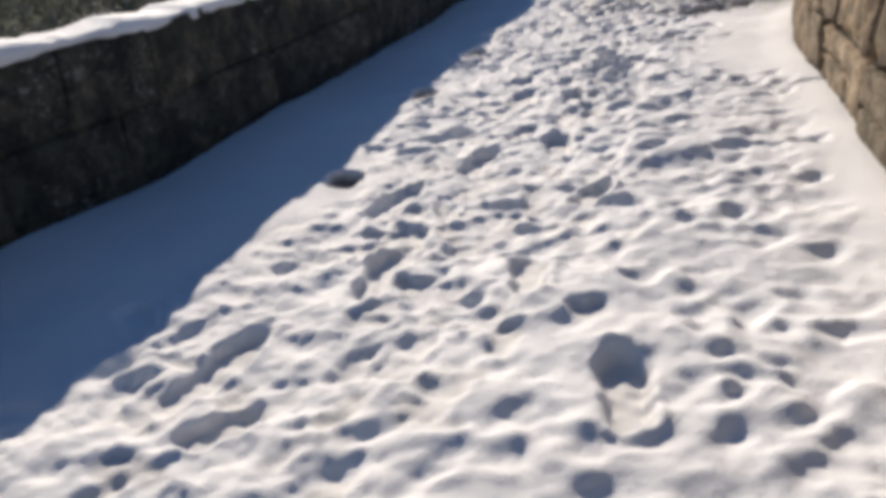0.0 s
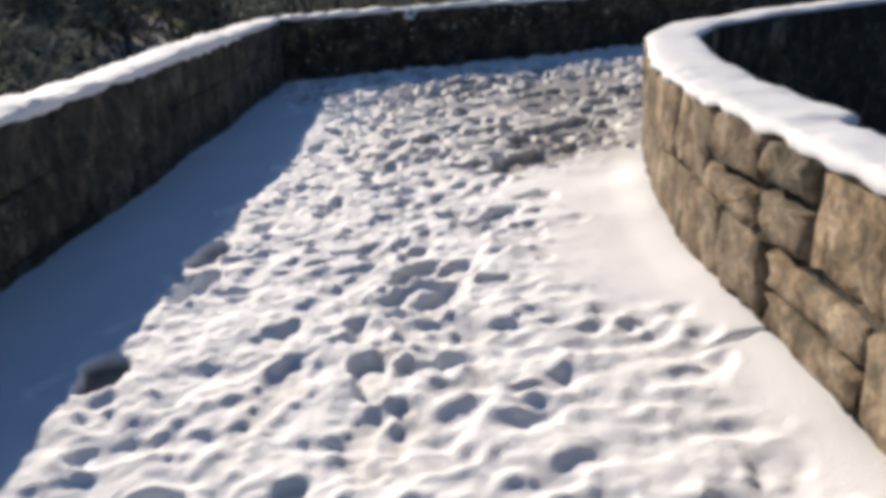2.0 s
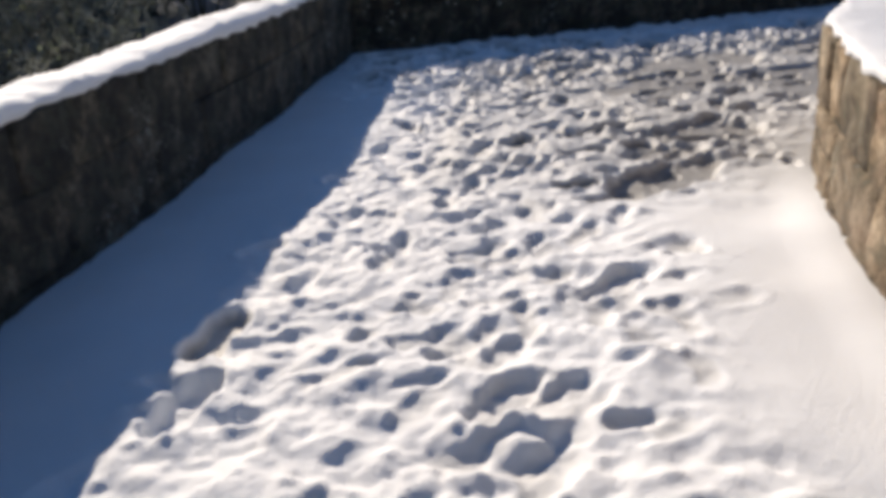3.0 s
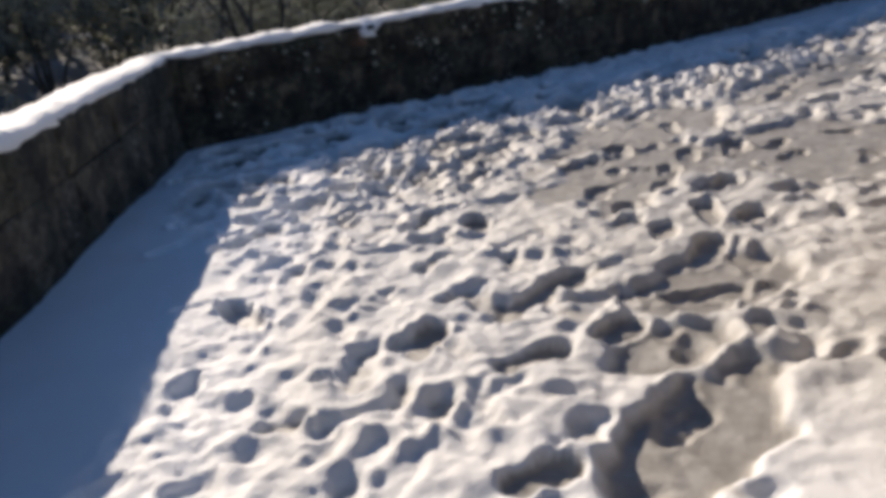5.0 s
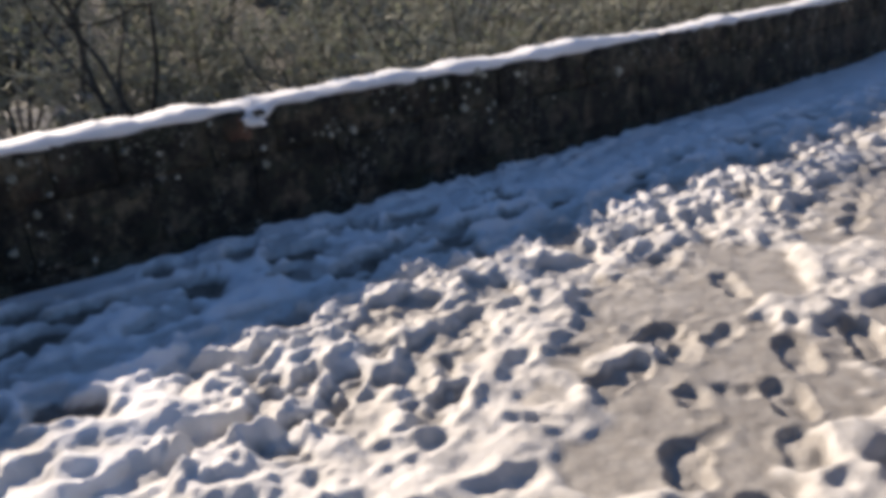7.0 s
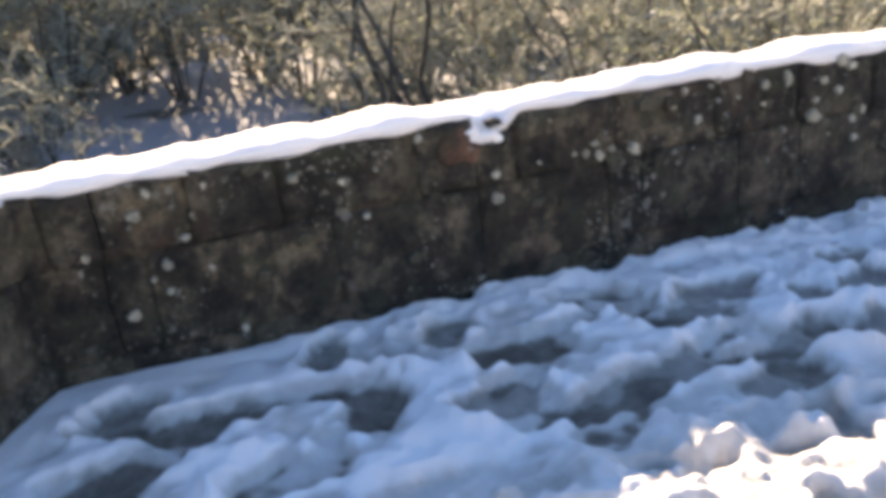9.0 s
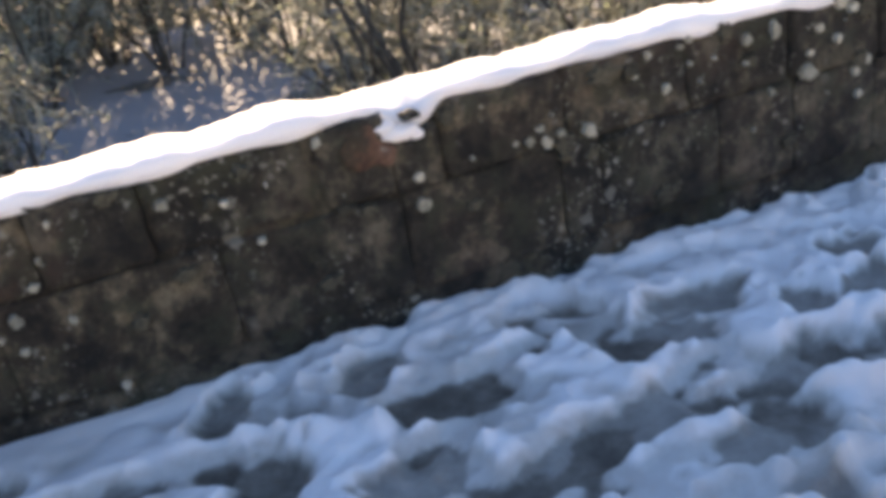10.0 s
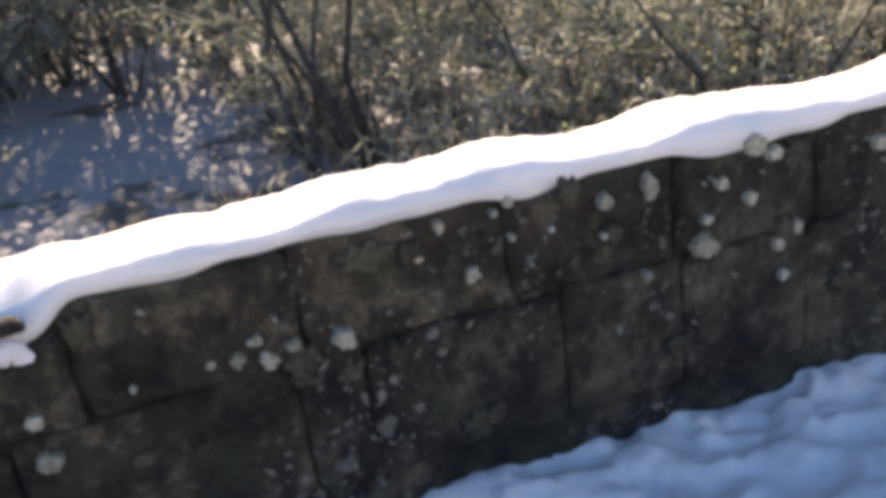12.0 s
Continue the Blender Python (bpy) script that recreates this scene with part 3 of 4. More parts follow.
def settled_snow(line, outward, label, seed, top, thick, high, breaks=(), rough=1.0, narrow=0.0):
    """Settled snow along a wall top: a rounded, uneven ridge with a sagging lip."""
    _, acc = along(line)
    total = acc[-1]
    ss = np.arange(0, total + 0.02, 0.02)
    ring = 17
    V, F = [], []
    for s in ss:
        p, d = at(line, min(s, total))
        # ease the direction across the bends of the plan
        d = sum(at(line, float(np.clip(s + e, 0, total)))[1] for e in (-0.2, -0.1, 0, 0.1, 0.2))
        d = d / np.hypot(*d)
        nrm = np.array((-d[1], d[0])) * outward
        nz = [noise.noise(Vector((s * f, seed * 7.3, k * 3.1))) for k, f in enumerate((0.9, 2.6, 6.5, 15.0))]
        h = high * (1 + rough * (0.35 * nz[0] + 0.36 * nz[1] + 0.2 * nz[2] + 0.08 * nz[3]))
        lip_in = 0.008 + 0.014 * nz[0] + 0.016 * nz[1] + 0.014 * nz[2] + 0.006 * nz[3]
        lip_out = 0.02 + 0.02 * noise.noise(Vector((s * 2.1, seed, 40.0)))
        drop = max(0.0, 0.02 * nz[1] + 0.022 * nz[2] + 0.008)
        ease = float(sstep(0.0, 0.3, np.array(s)) * sstep(0.0, 0.3, np.array(total - s)))
        h, drop, lip_in = h * (0.5 + 0.5 * ease), drop * ease, lip_in - 0.03 * (1 - ease)
        z_top, sink = top(*p), 0.0
        for c0, c1, dep in breaks:
            sink = max(sink, dep * float(sstep(c0 - 0.06, c0 + 0.07, np.array(s)) * (1 - sstep(c1 - 0.07, c1 + 0.05, np.array(s)))))
        for k in range(ring):
            t = k / (ring - 1)
            ang = math.pi * t
            across = 0.5 - 0.5 * math.copysign(abs(math.cos(ang)) ** 0.6, math.cos(ang))
            up = abs(math.sin(ang)) ** 0.48
            wob = 0.009 * noise.noise(Vector((s * 5, across * 5, seed * 2.0))) + 0.006 * noise.noise(Vector((s * 17, across * 9, seed * 3.0))) + 0.004 * noise.noise(Vector((s * 33, across * 16, seed * 4.0)))
            y = -lip_in + across * (thick - narrow * float(sstep(5.22, 5.12, p[1])) + lip_in + lip_out)
            z = z_top - sink * max(0.12, 1 - 1.5 * across) - drop * (1 - t) ** 3 + h * up + wob * up - 0.012
            q = p + nrm * y
            V.append((*q, z))
    n = len(ss)
    for i in range(n - 1):
        for k in range(ring - 1):
            F.append((i * ring + k, i * ring + k + 1, (i + 1) * ring + k + 1, (i + 1) * ring + k))
        F.append((i * ring + ring - 1, i * ring, (i + 1) * ring, (i + 1) * ring + ring - 1))
    F += [tuple(range(ring)), tuple((n - 1) * ring + k for k in range(ring))[::-1]]
    ob = finish(link_mesh("settled_snow", V, F, SOFT_SNOW))
    return tagged(smooth(ob), label, "snow", "snow along the wall tops")


BASE = -3.6
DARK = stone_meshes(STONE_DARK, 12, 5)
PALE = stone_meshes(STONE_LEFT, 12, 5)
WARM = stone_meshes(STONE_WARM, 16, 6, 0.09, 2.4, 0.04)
NOTCH = [(2.116, 2.306, 0.065)]
# vertical joints of the far parapet, course by course, in metres along it
FAR_JOINTS = ((1.05, 1.9, 2.57, 3.45, 4.28, 4.65), (0.7, 1.45, 2.12, 2.95, 3.5, 3.87, 4.28, 4.68), (0.55, 1.25, 1.85, 2.82, 3.36, 3.85, 4.3, 4.75))
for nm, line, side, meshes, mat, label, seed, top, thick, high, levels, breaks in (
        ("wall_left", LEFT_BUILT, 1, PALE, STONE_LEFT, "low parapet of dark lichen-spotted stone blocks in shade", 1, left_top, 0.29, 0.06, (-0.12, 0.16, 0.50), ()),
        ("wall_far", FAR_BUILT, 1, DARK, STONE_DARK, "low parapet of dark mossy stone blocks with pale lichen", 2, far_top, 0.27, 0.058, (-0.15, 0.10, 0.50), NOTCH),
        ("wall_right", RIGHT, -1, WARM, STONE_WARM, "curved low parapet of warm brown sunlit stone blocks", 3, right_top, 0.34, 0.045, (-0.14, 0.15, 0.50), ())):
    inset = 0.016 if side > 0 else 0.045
    # right wall's core is darkened, putting shade into its outer face and joints
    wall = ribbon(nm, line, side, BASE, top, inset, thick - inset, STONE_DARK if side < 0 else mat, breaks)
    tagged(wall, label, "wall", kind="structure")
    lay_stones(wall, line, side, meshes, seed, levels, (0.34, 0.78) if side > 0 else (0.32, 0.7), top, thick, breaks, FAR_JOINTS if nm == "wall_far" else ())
    settled_snow(line, side, "thick white snow lying along the stone parapet top", seed, top, thick, high, breaks, (1.6, 1.8, 0.9)[seed - 1], 0.1 if side < 0 else 0.0)


# ---- the arch body under the deck ----
def deck_body():
    inner = [at(RIGHT, s)[0] for s in np.linspace(0, along(RIGHT)[1][-1], 60)]
    outer = [at(WALLS, s)[0] for s in np.linspace(0, along(WALLS)[1][-1], 60)]
    V = [(*p, z) for p in outer for z in (BASE, -0.2)] + [(*p, z) for p in inner for z in (BASE, -0.2)]
    F = []
    for i in range(59):
        a, b = 2 * i, 120 + 2 * i
        F += [(a + 1, a + 3, b + 3, b + 1), (a, a + 2, a + 3, a + 1), (b, b + 1, b + 3, b + 2)]
    ob = finish(link_mesh("floor", V, F, STONE_DARK))
    return tagged(ob, "solid dark stone body of the bridge beneath the snow", "bridge", kind="structure")


deck_body()


# ---- terrain ----
def terrain(X, Y):
    d = -signed_side(WALLS, X, Y)
    out = np.maximum(d, 0)
    rise = sstep(14, 55, out) * 7 + sstep(45, 250, out) * 30
    rise += sstep(-8, -60, d) * 8 + sstep(-60, -250, d) * 25
    low = -2.2 - 1.2 * sstep(0, -3, d)
    ends = np.maximum(sstep(16, 7, np.hypot(X + 10, Y + 19)), sstep(16, 7, np.hypot(X - 38, Y - 22)))
    low = low * (1 - ends) - 0.6 * ends
    return low + rise * (1 - ends) + 0.5 * (value_noise(X, Y, 3.0, 8) - 0.5) + 1.0 * (value_noise(X, Y, 11.0, 9) - 0.5)


def build_terrain():
    r = np.concatenate([np.arange(-60, 60, 0.75), [60]])
    xs = np.concatenate([[-900, -500, -300, -180, -120, -85], r, [85, 120, 180, 300, 500, 900]])
    X, Y = np.meshgrid(xs + 3, xs + 8, indexing="ij")
    Z = terrain(X, Y)
    n, m = X.shape
    i = np.arange(n * m).reshape(n, m)
    F = np.stack([i[:-1, :-1], i[1:, :-1], i[1:, 1:], i[:-1, 1:]], -1).reshape(-1, 4)
    ob = link_mesh("ground", np.stack([X, Y, Z], -1).reshape(-1, 3), F.tolist(), EARTH)
    return tagged(smooth(ob), "leaf-littered valley ground with patches of snow", "ground", kind="structure")


build_terrain()


# ---- shrubs and trees beyond the parapets ----
def bark_material(name, dark, light, scale, thin=0.0):
    m, n, l, b = material(name, dark, 0.9)
    geo = n.new("ShaderNodeNewGeometry")
    a = noise_node(n, l, scale, 5, 0.7, coords=geo.outputs["Position"])
    rnd = ramp(n, l, geo.outputs["Random Per Island"], [(0.0, grey(0.75)), (1.0, grey(1.25))])
    col = ramp(n, l, a.outputs["Fac"], [(0.35, dark), (0.65, light)])
    l.new(mixed(n, l, 1.0, col.outputs["Color"], rnd.outputs["Color"], "MULTIPLY"), b.inputs["Base Color"])
    if thin:
        glow = n.new("ShaderNodeBsdfTranslucent")
        both = n.new("ShaderNodeMixShader")
        both.inputs["Fac"].default_value = thin
        l.new(col.outputs["Color"], glow.inputs["Color"])
        l.new(b.outputs["BSDF"], both.inputs[1])
        l.new(glow.outputs["BSDF"], both.inputs[2])
        l.new(both.outputs["Shader"], n["Material Output"].inputs["Surface"])
    return m


BARK = bark_material("bark", (0.04, 0.035, 0.029), (0.12, 0.107, 0.088), 6)
TWIG = bark_material("twig", (0.3, 0.305, 0.25), (0.58, 0.59, 0.52), 3, 0.45)
LEAF = bark_material("leaf", (0.10, 0.118, 0.075), (0.22, 0.245, 0.165), 2, 0.55)
# far-slope bark and twigs, lightened so that their colour stands in for haze
HAZED_BARK = bark_material("hazed_bark", (0.16, 0.155, 0.135), (0.33, 0.32, 0.285), 3)
HAZED_TWIG = bark_material("hazed_twig", (0.5, 0.49, 0.42), (0.72, 0.71, 0.63), 1.5, 0.65)


def tube(V, F, pts, radii, sides):
    base = len(V)
    for i, p in enumerate(pts):
        d = (pts[min(i + 1, len(pts) - 1)] - pts[max(i - 1, 0)]).normalized()
        u = d.cross(Vector((0.31, 0.95, 0.05))).normalized()
        w = d.cross(u)
        for k in range(sides):
            a = 2 * math.pi * k / sides
            V.append(p + (u * math.cos(a) + w * math.sin(a)) * radii[i])
    for i in range(len(pts) - 1):
        for k in range(sides):
            a, b = base + i * sides + k, base + i * sides + (k + 1) % sides
            F.append((a, b, b + sides, a + sides))


def branch_path(rng, start, way, length, steps, curl, lift):
    pts, p, d = [start.copy()], start.copy(), way.normalized()
    for _ in range(steps):
        d = (d + Vector((rng.gauss(0, curl), rng.gauss(0, curl), rng.gauss(0, curl) + lift))).normalized()
        p = p + d * (length / steps)
        pts.append(p.copy())
    return pts


def shrub(name, label, seed, high, spread, stems, twigs, leaves, thick=0.035, trunk=0.25, fat=1.0, steps=4, twig_mat=None, bark=None):
    """A many-stemmed bush: stems, fine curling twigs and sparse small leaves."""
    rng = random.Random(seed)
    root = new(name)
    sV, sF, tV, tF, lV, lF = [], [], [], [], [], []
    for _ in range(stems):
        ang = rng.uniform(0, 2 * math.pi)
        lean = rng.uniform(0.1, 1.0) * spread
        foot = Vector((math.cos(ang) * 0.12, math.sin(ang) * 0.12, -0.15))
        way = Vector((math.cos(ang) * lean, math.sin(ang) * lean, 1))
        main = branch_path(rng, foot, way, high * rng.uniform(0.7, 1.1), 7, 0.14, 0.03)
        r0 = thick * rng.uniform(0.6, 1.2)
        tube(sV, sF, main, [r0 * (1 - 0.11 * i) for i in range(8)], 5)
        for _ in range(6):
            i = rng.randint(2, 7) if trunk < 0.3 else rng.randint(4, 7)
            limb = branch_path(rng, main[i], Vector((rng.gauss(0, 1), rng.gauss(0, 1), rng.uniform(-0.1, 0.9))), high * rng.uniform(0.22, 0.45), 5, 0.28, 0.02)
            tube(sV, sF, limb, [r0 * 0.4 * (1 - 0.15 * k) for k in range(6)], 3)
            for _ in range(twigs):
                o = limb[rng.randint(1, 5)]
                tw = branch_path(rng, o, Vector((rng.gauss(0, 1), rng.gauss(0, 1), rng.gauss(0.15, 0.8))), rng.uniform(0.25, 0.75) * high / 3, steps, 0.75, 0.0)
                r = rng.uniform(0.008, 0.02) * fat
                tube(tV, tF, tw, [r * (1 - 0.5 * (k / steps) ** 2) for k in range(steps + 1)], 3)
                for _ in range(leaves):
                    c = tw[rng.randint(1, steps)] + Vector((rng.gauss(0, 0.04), rng.gauss(0, 0.04), rng.gauss(0, 0.04)))
                    a = Vector((rng.gauss(0, 1), rng.gauss(0, 1), rng.gauss(0, 1))).normalized() * rng.uniform(0.02, 0.045) * fat
                    b = a.cross(Vector((rng.gauss(0, 1), rng.gauss(0, 1), rng.gauss(0, 1)))).normalized() * a.length * 0.6
                    k = len(lV)
                    lV += [c - a, c + b, c + a, c - b]
                    lF.append((k, k + 1, k + 2, k + 3))
    smooth(link_mesh("trunk", sV, sF, bark or BARK, root))
    tagged(smooth(link_mesh("crown", tV, tF, twig_mat or TWIG, root, "pale grey-green twigs, lichened nearby, haze-paled far off")), kind="stuff")
    tagged(link_mesh("foliage", lV, lF, LEAF, root, "sparse small olive leaves"), kind="stuff")
    return tagged(root, label, "tree" if name == "tree" else "bush", "trees beyond the wall" if name == "tree" else "bushes beyond the wall")


BUSH_LABEL = "leafless scrub bush with pale lichened twigs beyond the wall"
kinds = [shrub("bush", BUSH_LABEL, 1, 2.6, 0.9, 9, 9, 1), shrub("bush", BUSH_LABEL, 2, 2.0, 1.2, 9, 9, 1),
         shrub("bush", "tangled scrub bush with sparse olive leaves beyond the wall", 3, 3.2, 0.7, 8, 9, 2)]
tall = [shrub("tree", "slender leaning dark-barked tree with thin bare limbs", 4, 7.0, 0.25, 3, 12, 3, 0.10, 0.5),
        shrub("tree", "slender multi-stemmed bare tree with dark bark", 5, 8.5, 0.35, 4, 11, 3, 0.11, 0.5)]


def stand(ob, x, y, turn, size, first=False):
    z = float(terrain(np.array([float(x)]), np.array([float(y)]))[0])
    m = Matrix.Translation((x, y, z)) @ Matrix.Rotation(turn, 4, "Z") @ Matrix.Scale(size, 4)
    if first:
        ob.matrix_basis = m
        return ob
    made = copy_thing(ob, Matrix.Translation((x, y, z)) @ Matrix.Rotation(turn, 4, "Z"))
    made.scale = (size, size, size)
    return made


# bushes of the far slope, with haze painted into their wood
distant = [shrub("bush", "grey-green scrub bush on the far valley slope, paled as by haze", 6, 3.0, 0.9, 8, 4, 2, 0.05, 0.25, 2.4, 2, HAZED_TWIG, HAZED_BARK),
           shrub("bush", "grey-green scrub bush on the far valley slope, paled as by haze", 7, 3.6, 0.7, 8, 4, 3, 0.05, 0.25, 2.4, 2, HAZED_TWIG, HAZED_BARK)]

rng = random.Random(77)
used, spots = set(), []


def grow(sources, count, x0, x1, y0, y1, apart, sizes, nearest, share=None):
    """Scatter copies over a stretch of the valley, clear of the bridge and of the snowy clearing."""
    made, tries = 0, 0
    while made < count and tries < 6000:
        tries += 1
        x, y = rng.uniform(x0, x1), rng.uniform(y0, y1)
        d = -float(signed_side(WALLS, np.array([x]), np.array([y]))[0])
        if d < nearest or math.hypot((x + 0.3) / 2.3, (y - 25.0) / 5.0) < 1 or any(math.hypot(x - a, y - b) < apart for a, b in spots):
            continue
        src = rng.choice(sources)
        stand(src, x, y, rng.uniform(0, 6.28), rng.uniform(*sizes), src.name not in used)
        used.add(src.name)
        spots.append((x, y))
        made += 1


grow(kinds, 26, 2.8, 17, 20, 31, 1.7, (0.8, 1.25), 5.5)
grow(kinds, 15, -13, -1.5, 17, 31, 1.7, (0.8, 1.3), 6)
grow(kinds, 14, -14, -5, 5, 18, 1.5, (0.8, 1.2), 5)
grow(kinds, 10, 15, 26, 24, 34, 1.6, (0.9, 1.3), 5.5)
grow(tall, 7, -16, 26, 34, 50, 3.0, (0.8, 1.2), 8)
# larger trees added for their shadow on the left background, crowns out of view
grow(tall, 3, -18, -2, 40, 50, 2.6, (1.2, 1.5), 8)
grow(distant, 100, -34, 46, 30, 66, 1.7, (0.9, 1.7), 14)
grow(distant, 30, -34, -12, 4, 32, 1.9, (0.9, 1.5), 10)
# scrub added on the sunny side of the clearing to shade its ground
for x, y, turn, size in ((-3.8, 30.6, 5.0, 1.3), (-1.4, 33.2, 3.0, 1.5), (-4.8, 32.4, 1.2, 1.5), (1.6, 32.4, 0.2, 1.5), (-3.0, 34.6, 2.2, 1.7), (0.2, 35.2, 4.4, 1.7)):
    stand(kinds[2], x, y, turn, size)
# two dark leaning trunks by the clearing
for x, y, turn in ((3.4, 24.3, 0.4), (4.15, 24.6, 2.2)):
    stand(tall[0], x, y, turn, 0.9)
# scrub below the inner side of the bend
for n in range(16):
    x, y = rng.uniform(6, 14), rng.uniform(-4, 8)
    if float(signed_side(RIGHT, np.array([x]), np.array([y]))[0]) > 2.0:
        stand(rng.choice(kinds), x, y, rng.uniform(0, 6.28), rng.uniform(0.8, 1.2))


# ---- lichen on the parapets ----
def lichen_material(name="lichen", dark=(0.20, 0.20, 0.16), light=(0.46, 0.45, 0.39)):
    m, n, l, b = material(name, light, 0.95)
    geo = n.new("ShaderNodeNewGeometry")
    info = n.new("ShaderNodeObjectInfo")
    a = noise_node(n, l, 60, 5, 0.7, coords=geo.outputs["Position"])
    col = ramp(n, l, a.outputs["Fac"], [(0.35, dark), (0.6, light)])
    tone = ramp(n, l, info.outputs["Random"], [(0.0, (0.55, 0.55, 0.5)), (1.0, (1.15, 1.12, 1.05))])
    l.new(mixed(n, l, 1.0, col.outputs["Color"], tone.outputs["Color"], "MULTIPLY"), b.inputs["Base Color"])
    bump(n, l, b, a.outputs["Fac"], 0.6, 0.006)
    return m


LICHEN = lichen_material()
CRUST = lichen_material("dull_crust", (0.022, 0.022, 0.015), (0.085, 0.08, 0.058))


def lichen_mesh(seed, mat, low=0.62):
    """A thin crust with a lobed outline, unit radius, lying in the xz plane."""
    r = random.Random(seed)
    V, F = [(0, -0.16, 0)], []
    n = 22
    lobes = [r.uniform(low, 1.1) for _ in range(n)]
    for ring, (k, y) in enumerate(((0.8, -0.13), (1.0, 0.12))):
        for i in range(n):
            a = 2 * math.pi * i / n
            V.append((math.cos(a) * lobes[i] * k, y, math.sin(a) * lobes[i] * k))
    for i in range(n):
        j = (i + 1) % n
        F += [(0, 1 + i, 1 + j), (1 + i, 1 + n + i, 1 + n + j, 1 + j)]
    me = bpy.data.meshes.new("lichen")
    me.from_pydata(V, [], F)
    me.materials.append(mat)
    me.update()
    return me


CRUSTS = [lichen_mesh(k, LICHEN) for k in range(7)]
DULL = [lichen_mesh(k, CRUST, 0.5) for k in range(20, 26)]


def put_lichen(wall, line, s, z, size, stretch=1.0, crusts=CRUSTS):
    p, d = at(line, s)
    nrm = np.array((-d[1], d[0]))
    q = p - nrm * 0.016
    ob = new("lichen", rng.choice(crusts))
    ob.parent = wall
    ob.matrix_basis = Matrix.Translation((*q, z)) @ Matrix.Rotation(math.atan2(d[1], d[0]), 4, "Z") @ Matrix.Rotation(rng.uniform(-0.5, 0.5), 4, "Y") @ \
        Matrix.Diagonal((size * stretch, 0.09, size, 1))


def along_far(x):
    return float(np.interp(x, [p[0] for p in FAR_BUILT], along(FAR_BUILT)[1]))


far_wall, left_wall = bpy.data.objects["wall_far"], bpy.data.objects["wall_left"]
LICHEN_SPOTS = [
    (5.19, 0.52, 0.041), (5.24, 0.69, 0.023), (5.03, 0.73, 0.042), (4.9, 0.72, 0.029), (5.01, 0.48, 0.019), (4.46, 0.76, 0.019), (4.4, 0.69, 0.013), (4.19, 0.53, 0.038),
    (4.01, 0.53, 0.028), (4.07, 0.55, 0.021), (3.94, 0.55, 0.025), (3.88, 0.56, 0.014), (3.99, 0.59, 0.018), (3.5, 0.43, 0.036), (3.5, 0.54, 0.024), (4.92, 0.34, 0.013),
    (4.64, 0.78, 0.017), (4.6, 0.76, 0.014), (4.53, 0.61, 0.025), (5.34, 0.78, 0.036), (5.4, 0.74, 0.025), (5.33, 0.63, 0.023), (5.42, 0.47, 0.03), (5.48, 0.51, 0.026), (5.44, 0.37, 0.02)]
CORNER_SPOTS = [
    (1.83, 0.53, 0.02), (1.95, 0.26, 0.028), (2.1, 0.33, 0.019), (2.11, 0.44, 0.025), (2.27, 0.39, 0.018), (2.03, 0.66, 0.03), (2.09, 0.74, 0.024), (2.05, 0.39, 0.014),
    (2.3, 0.73, 0.016), (2.64, 0.69, 0.024), (2.83, 0.64, 0.017), (2.35, 0.1, 0.018), (3.17, 0.76, 0.022), (6.95, 0.56, 0.05), (5.75, 0.7, 0.03)]
DULL_SPOTS = [
    (5.09, 0.25, 0.05), (3.81, 0.35, 0.036), (3.69, 0.37, 0.036), (4.8, 0.77, 0.06), (4.27, 0.73, 0.07), (3.64, 0.73, 0.06), (5.47, 0.73, 0.08), (5.44, 0.51, 0.075),
    (5.64, 0.3, 0.055), (4.19, 0.44, 0.042), (4.38, 0.71, 0.055), (4.5, 0.18, 0.085), (4.92, 0.63, 0.05), (4.08, 0.46, 0.042), (4.31, 0.45, 0.05), (2.48, 0.76, 0.045),
    (2.79, 0.65, 0.04), (2.46, 0.31, 0.05), (2.64, 0.43, 0.05), (3.1, 0.24, 0.05), (3.21, 0.5, 0.042), (3.3, 0.47, 0.042), (2.91, 0.73, 0.036), (4.08, 0.51, 0.07)]
for x, z, size in LICHEN_SPOTS + CORNER_SPOTS:
    put_lichen(far_wall, FAR_BUILT, along_far(x), z, size, rng.uniform(0.75, 1.25))
for x, z, size in DULL_SPOTS:
    put_lichen(far_wall, FAR_BUILT, along_far(x), z, size * 0.75, rng.uniform(0.8, 1.8), DULL)
for n in range(22):
    put_lichen(far_wall, FAR_BUILT, rng.uniform(4.6, 9.5), 0.72 - abs(rng.gauss(0, 0.14)), rng.uniform(0.03, 0.075), rng.uniform(0.9, 1.7), DULL)
for n in range(60):
    put_lichen(far_wall, FAR_BUILT, rng.uniform(0.6, 9.5), 0.75 - abs(rng.gauss(0, 0.2)), abs(rng.gauss(0, 0.006)) + 0.004, rng.uniform(0.7, 1.5))
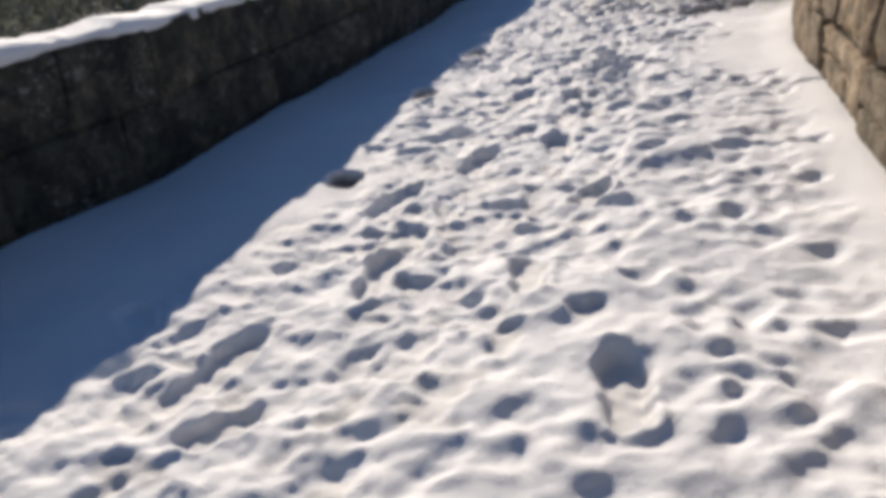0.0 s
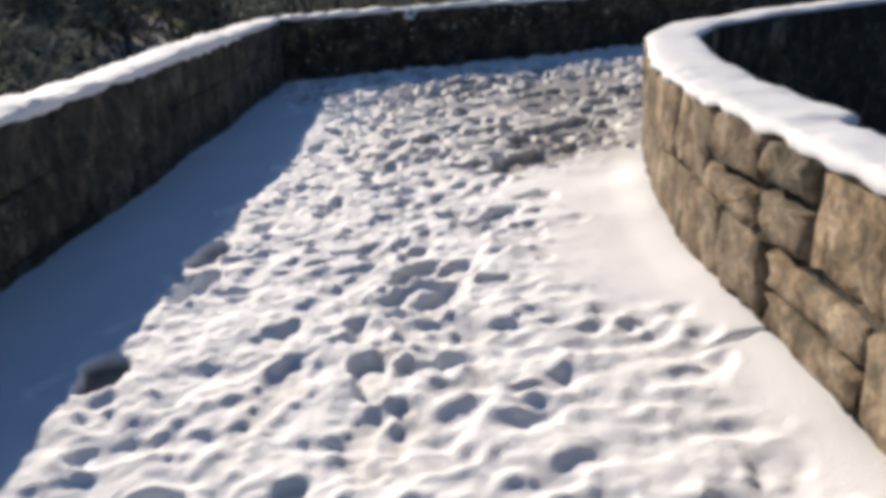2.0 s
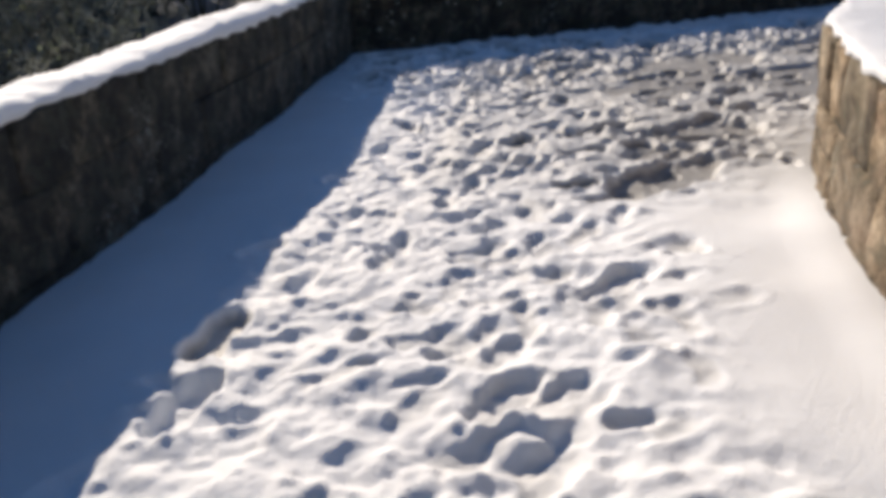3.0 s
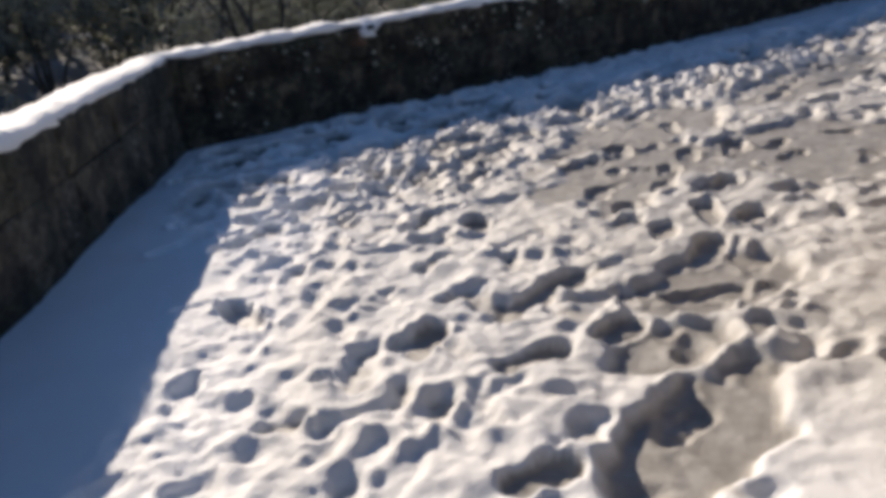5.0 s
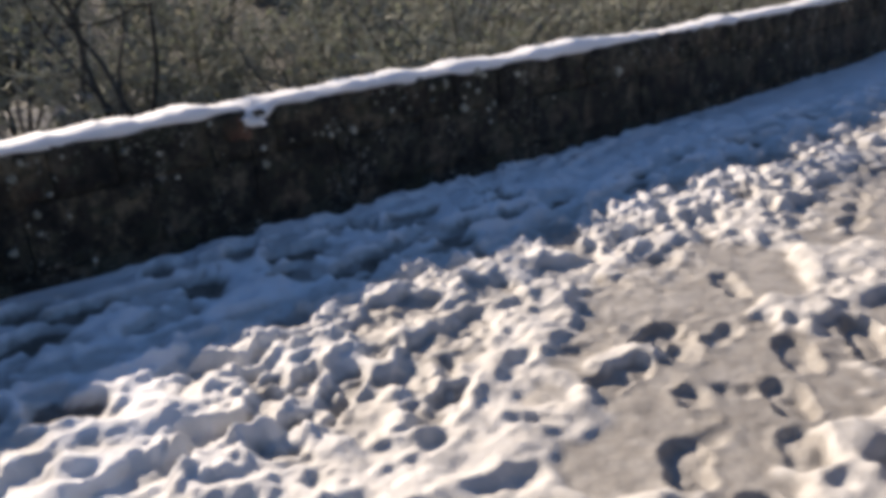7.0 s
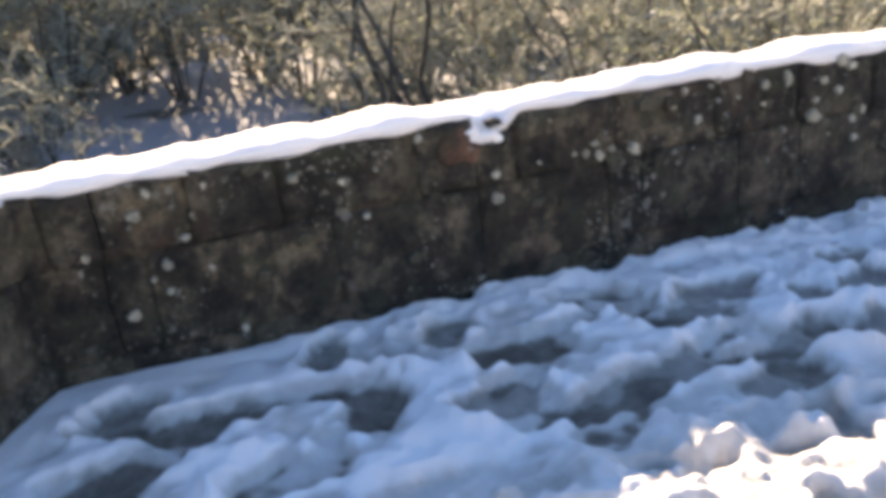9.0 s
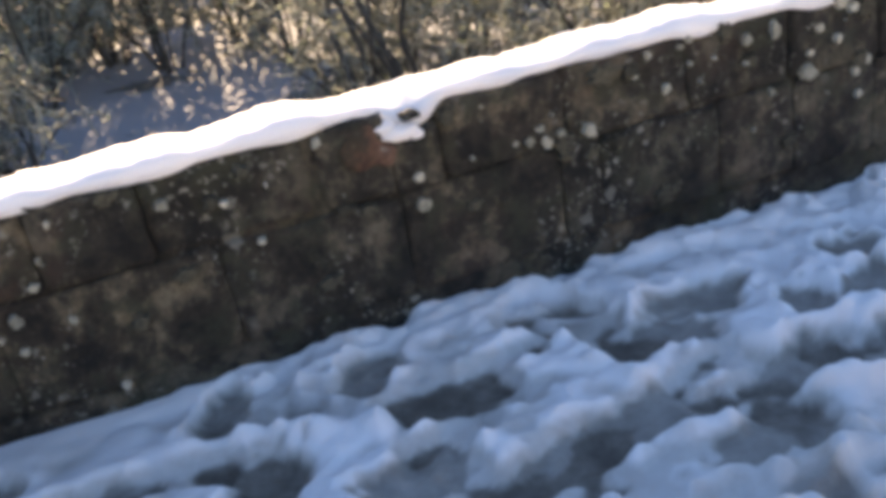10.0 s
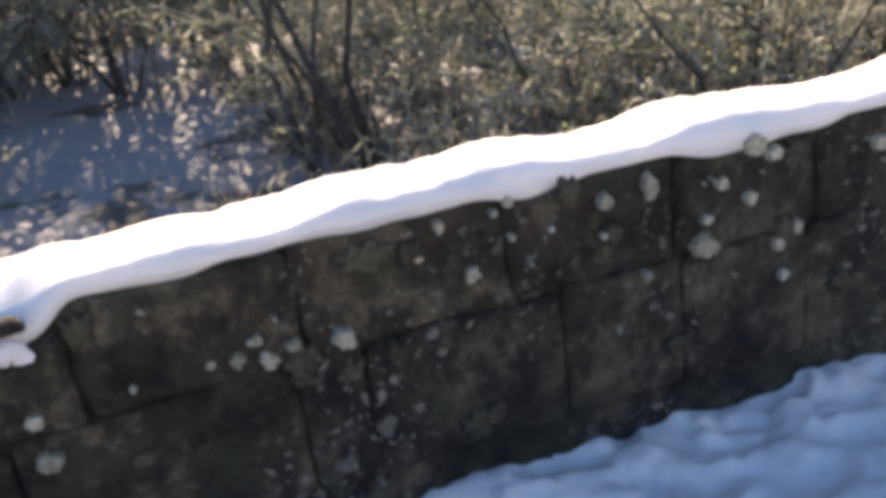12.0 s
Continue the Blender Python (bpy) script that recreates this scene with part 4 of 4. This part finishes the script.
for n in range(110):
    put_lichen(left_wall, LEFT_BUILT, rng.uniform(7.5, 19.5), max(0.2, 0.78 - abs(rng.gauss(0, 0.25))), abs(rng.gauss(0, 0.018)) + 0.009, rng.uniform(0.6, 1.2))

# a chip of stone and a clot of snow on the broken ledge of the far parapet
def lump(name, mat, seed, size, place, parent=None):
    bm = bmesh.new()
    bmesh.ops.create_icosphere(bm, subdivisions=3, radius=1.0)
    for v in bm.verts:
        v.co *= 1 + 0.3 * noise.noise(v.co * 1.3 + Vector((seed, 0, 0))) + 0.12 * noise.noise(v.co * 3.5 + Vector((0, seed, 0)))
        v.co = Vector((v.co.x * size[0], v.co.y * size[1], v.co.z * size[2]))
    for f in bm.faces:
        f.smooth = True
    me = bpy.data.meshes.new(name)
    bm.to_mesh(me)
    bm.free()
    me.materials.append(mat)
    ob = new(name, me)
    ob.parent = parent
    ob.matrix_basis = Matrix.Translation(place) @ Matrix.Rotation(0.24, 4, "Z")
    return ob


lump("stone", STONE_DARK, 3.0, (0.04, 0.03, 0.02), (3.51, 14.395, 0.772), far_wall)
# the freshly broken reddish face beside it
lump("stone", STONE_RED, 5.0, (0.075, 0.022, 0.075), (3.325, 14.343, 0.70), far_wall)
lump("stone", STONE_RED, 12.0, (0.05, 0.018, 0.04), (3.395, 14.362, 0.655), far_wall)
clump = lump("snow_clump", SNOW, 8.0, (0.07, 0.04, 0.03), (3.46, 14.395, 0.718))
tagged(clump, "small clump of snow caught on a broken stone ledge", "snow")
bm = bmesh.new()
bm.from_mesh(clump.data)
for dx, dz, r in ((0.07, -0.022, 0.028), (-0.055, 0.03, 0.035), (0.105, -0.04, 0.014), (0.02, -0.024, 0.02)):
    made = bmesh.ops.create_icosphere(bm, subdivisions=2, radius=r)["verts"]
    for v in made:
        v.co *= 1 + 0.35 * noise.noise(v.co * 40 + Vector((dx * 90, 0, 0)))
        v.co = Vector((v.co.x * 1.4 + dx, v.co.y, v.co.z * 0.8 + dz))
for f in bm.faces:
    f.smooth = True
bm.to_mesh(clump.data)
bm.free()
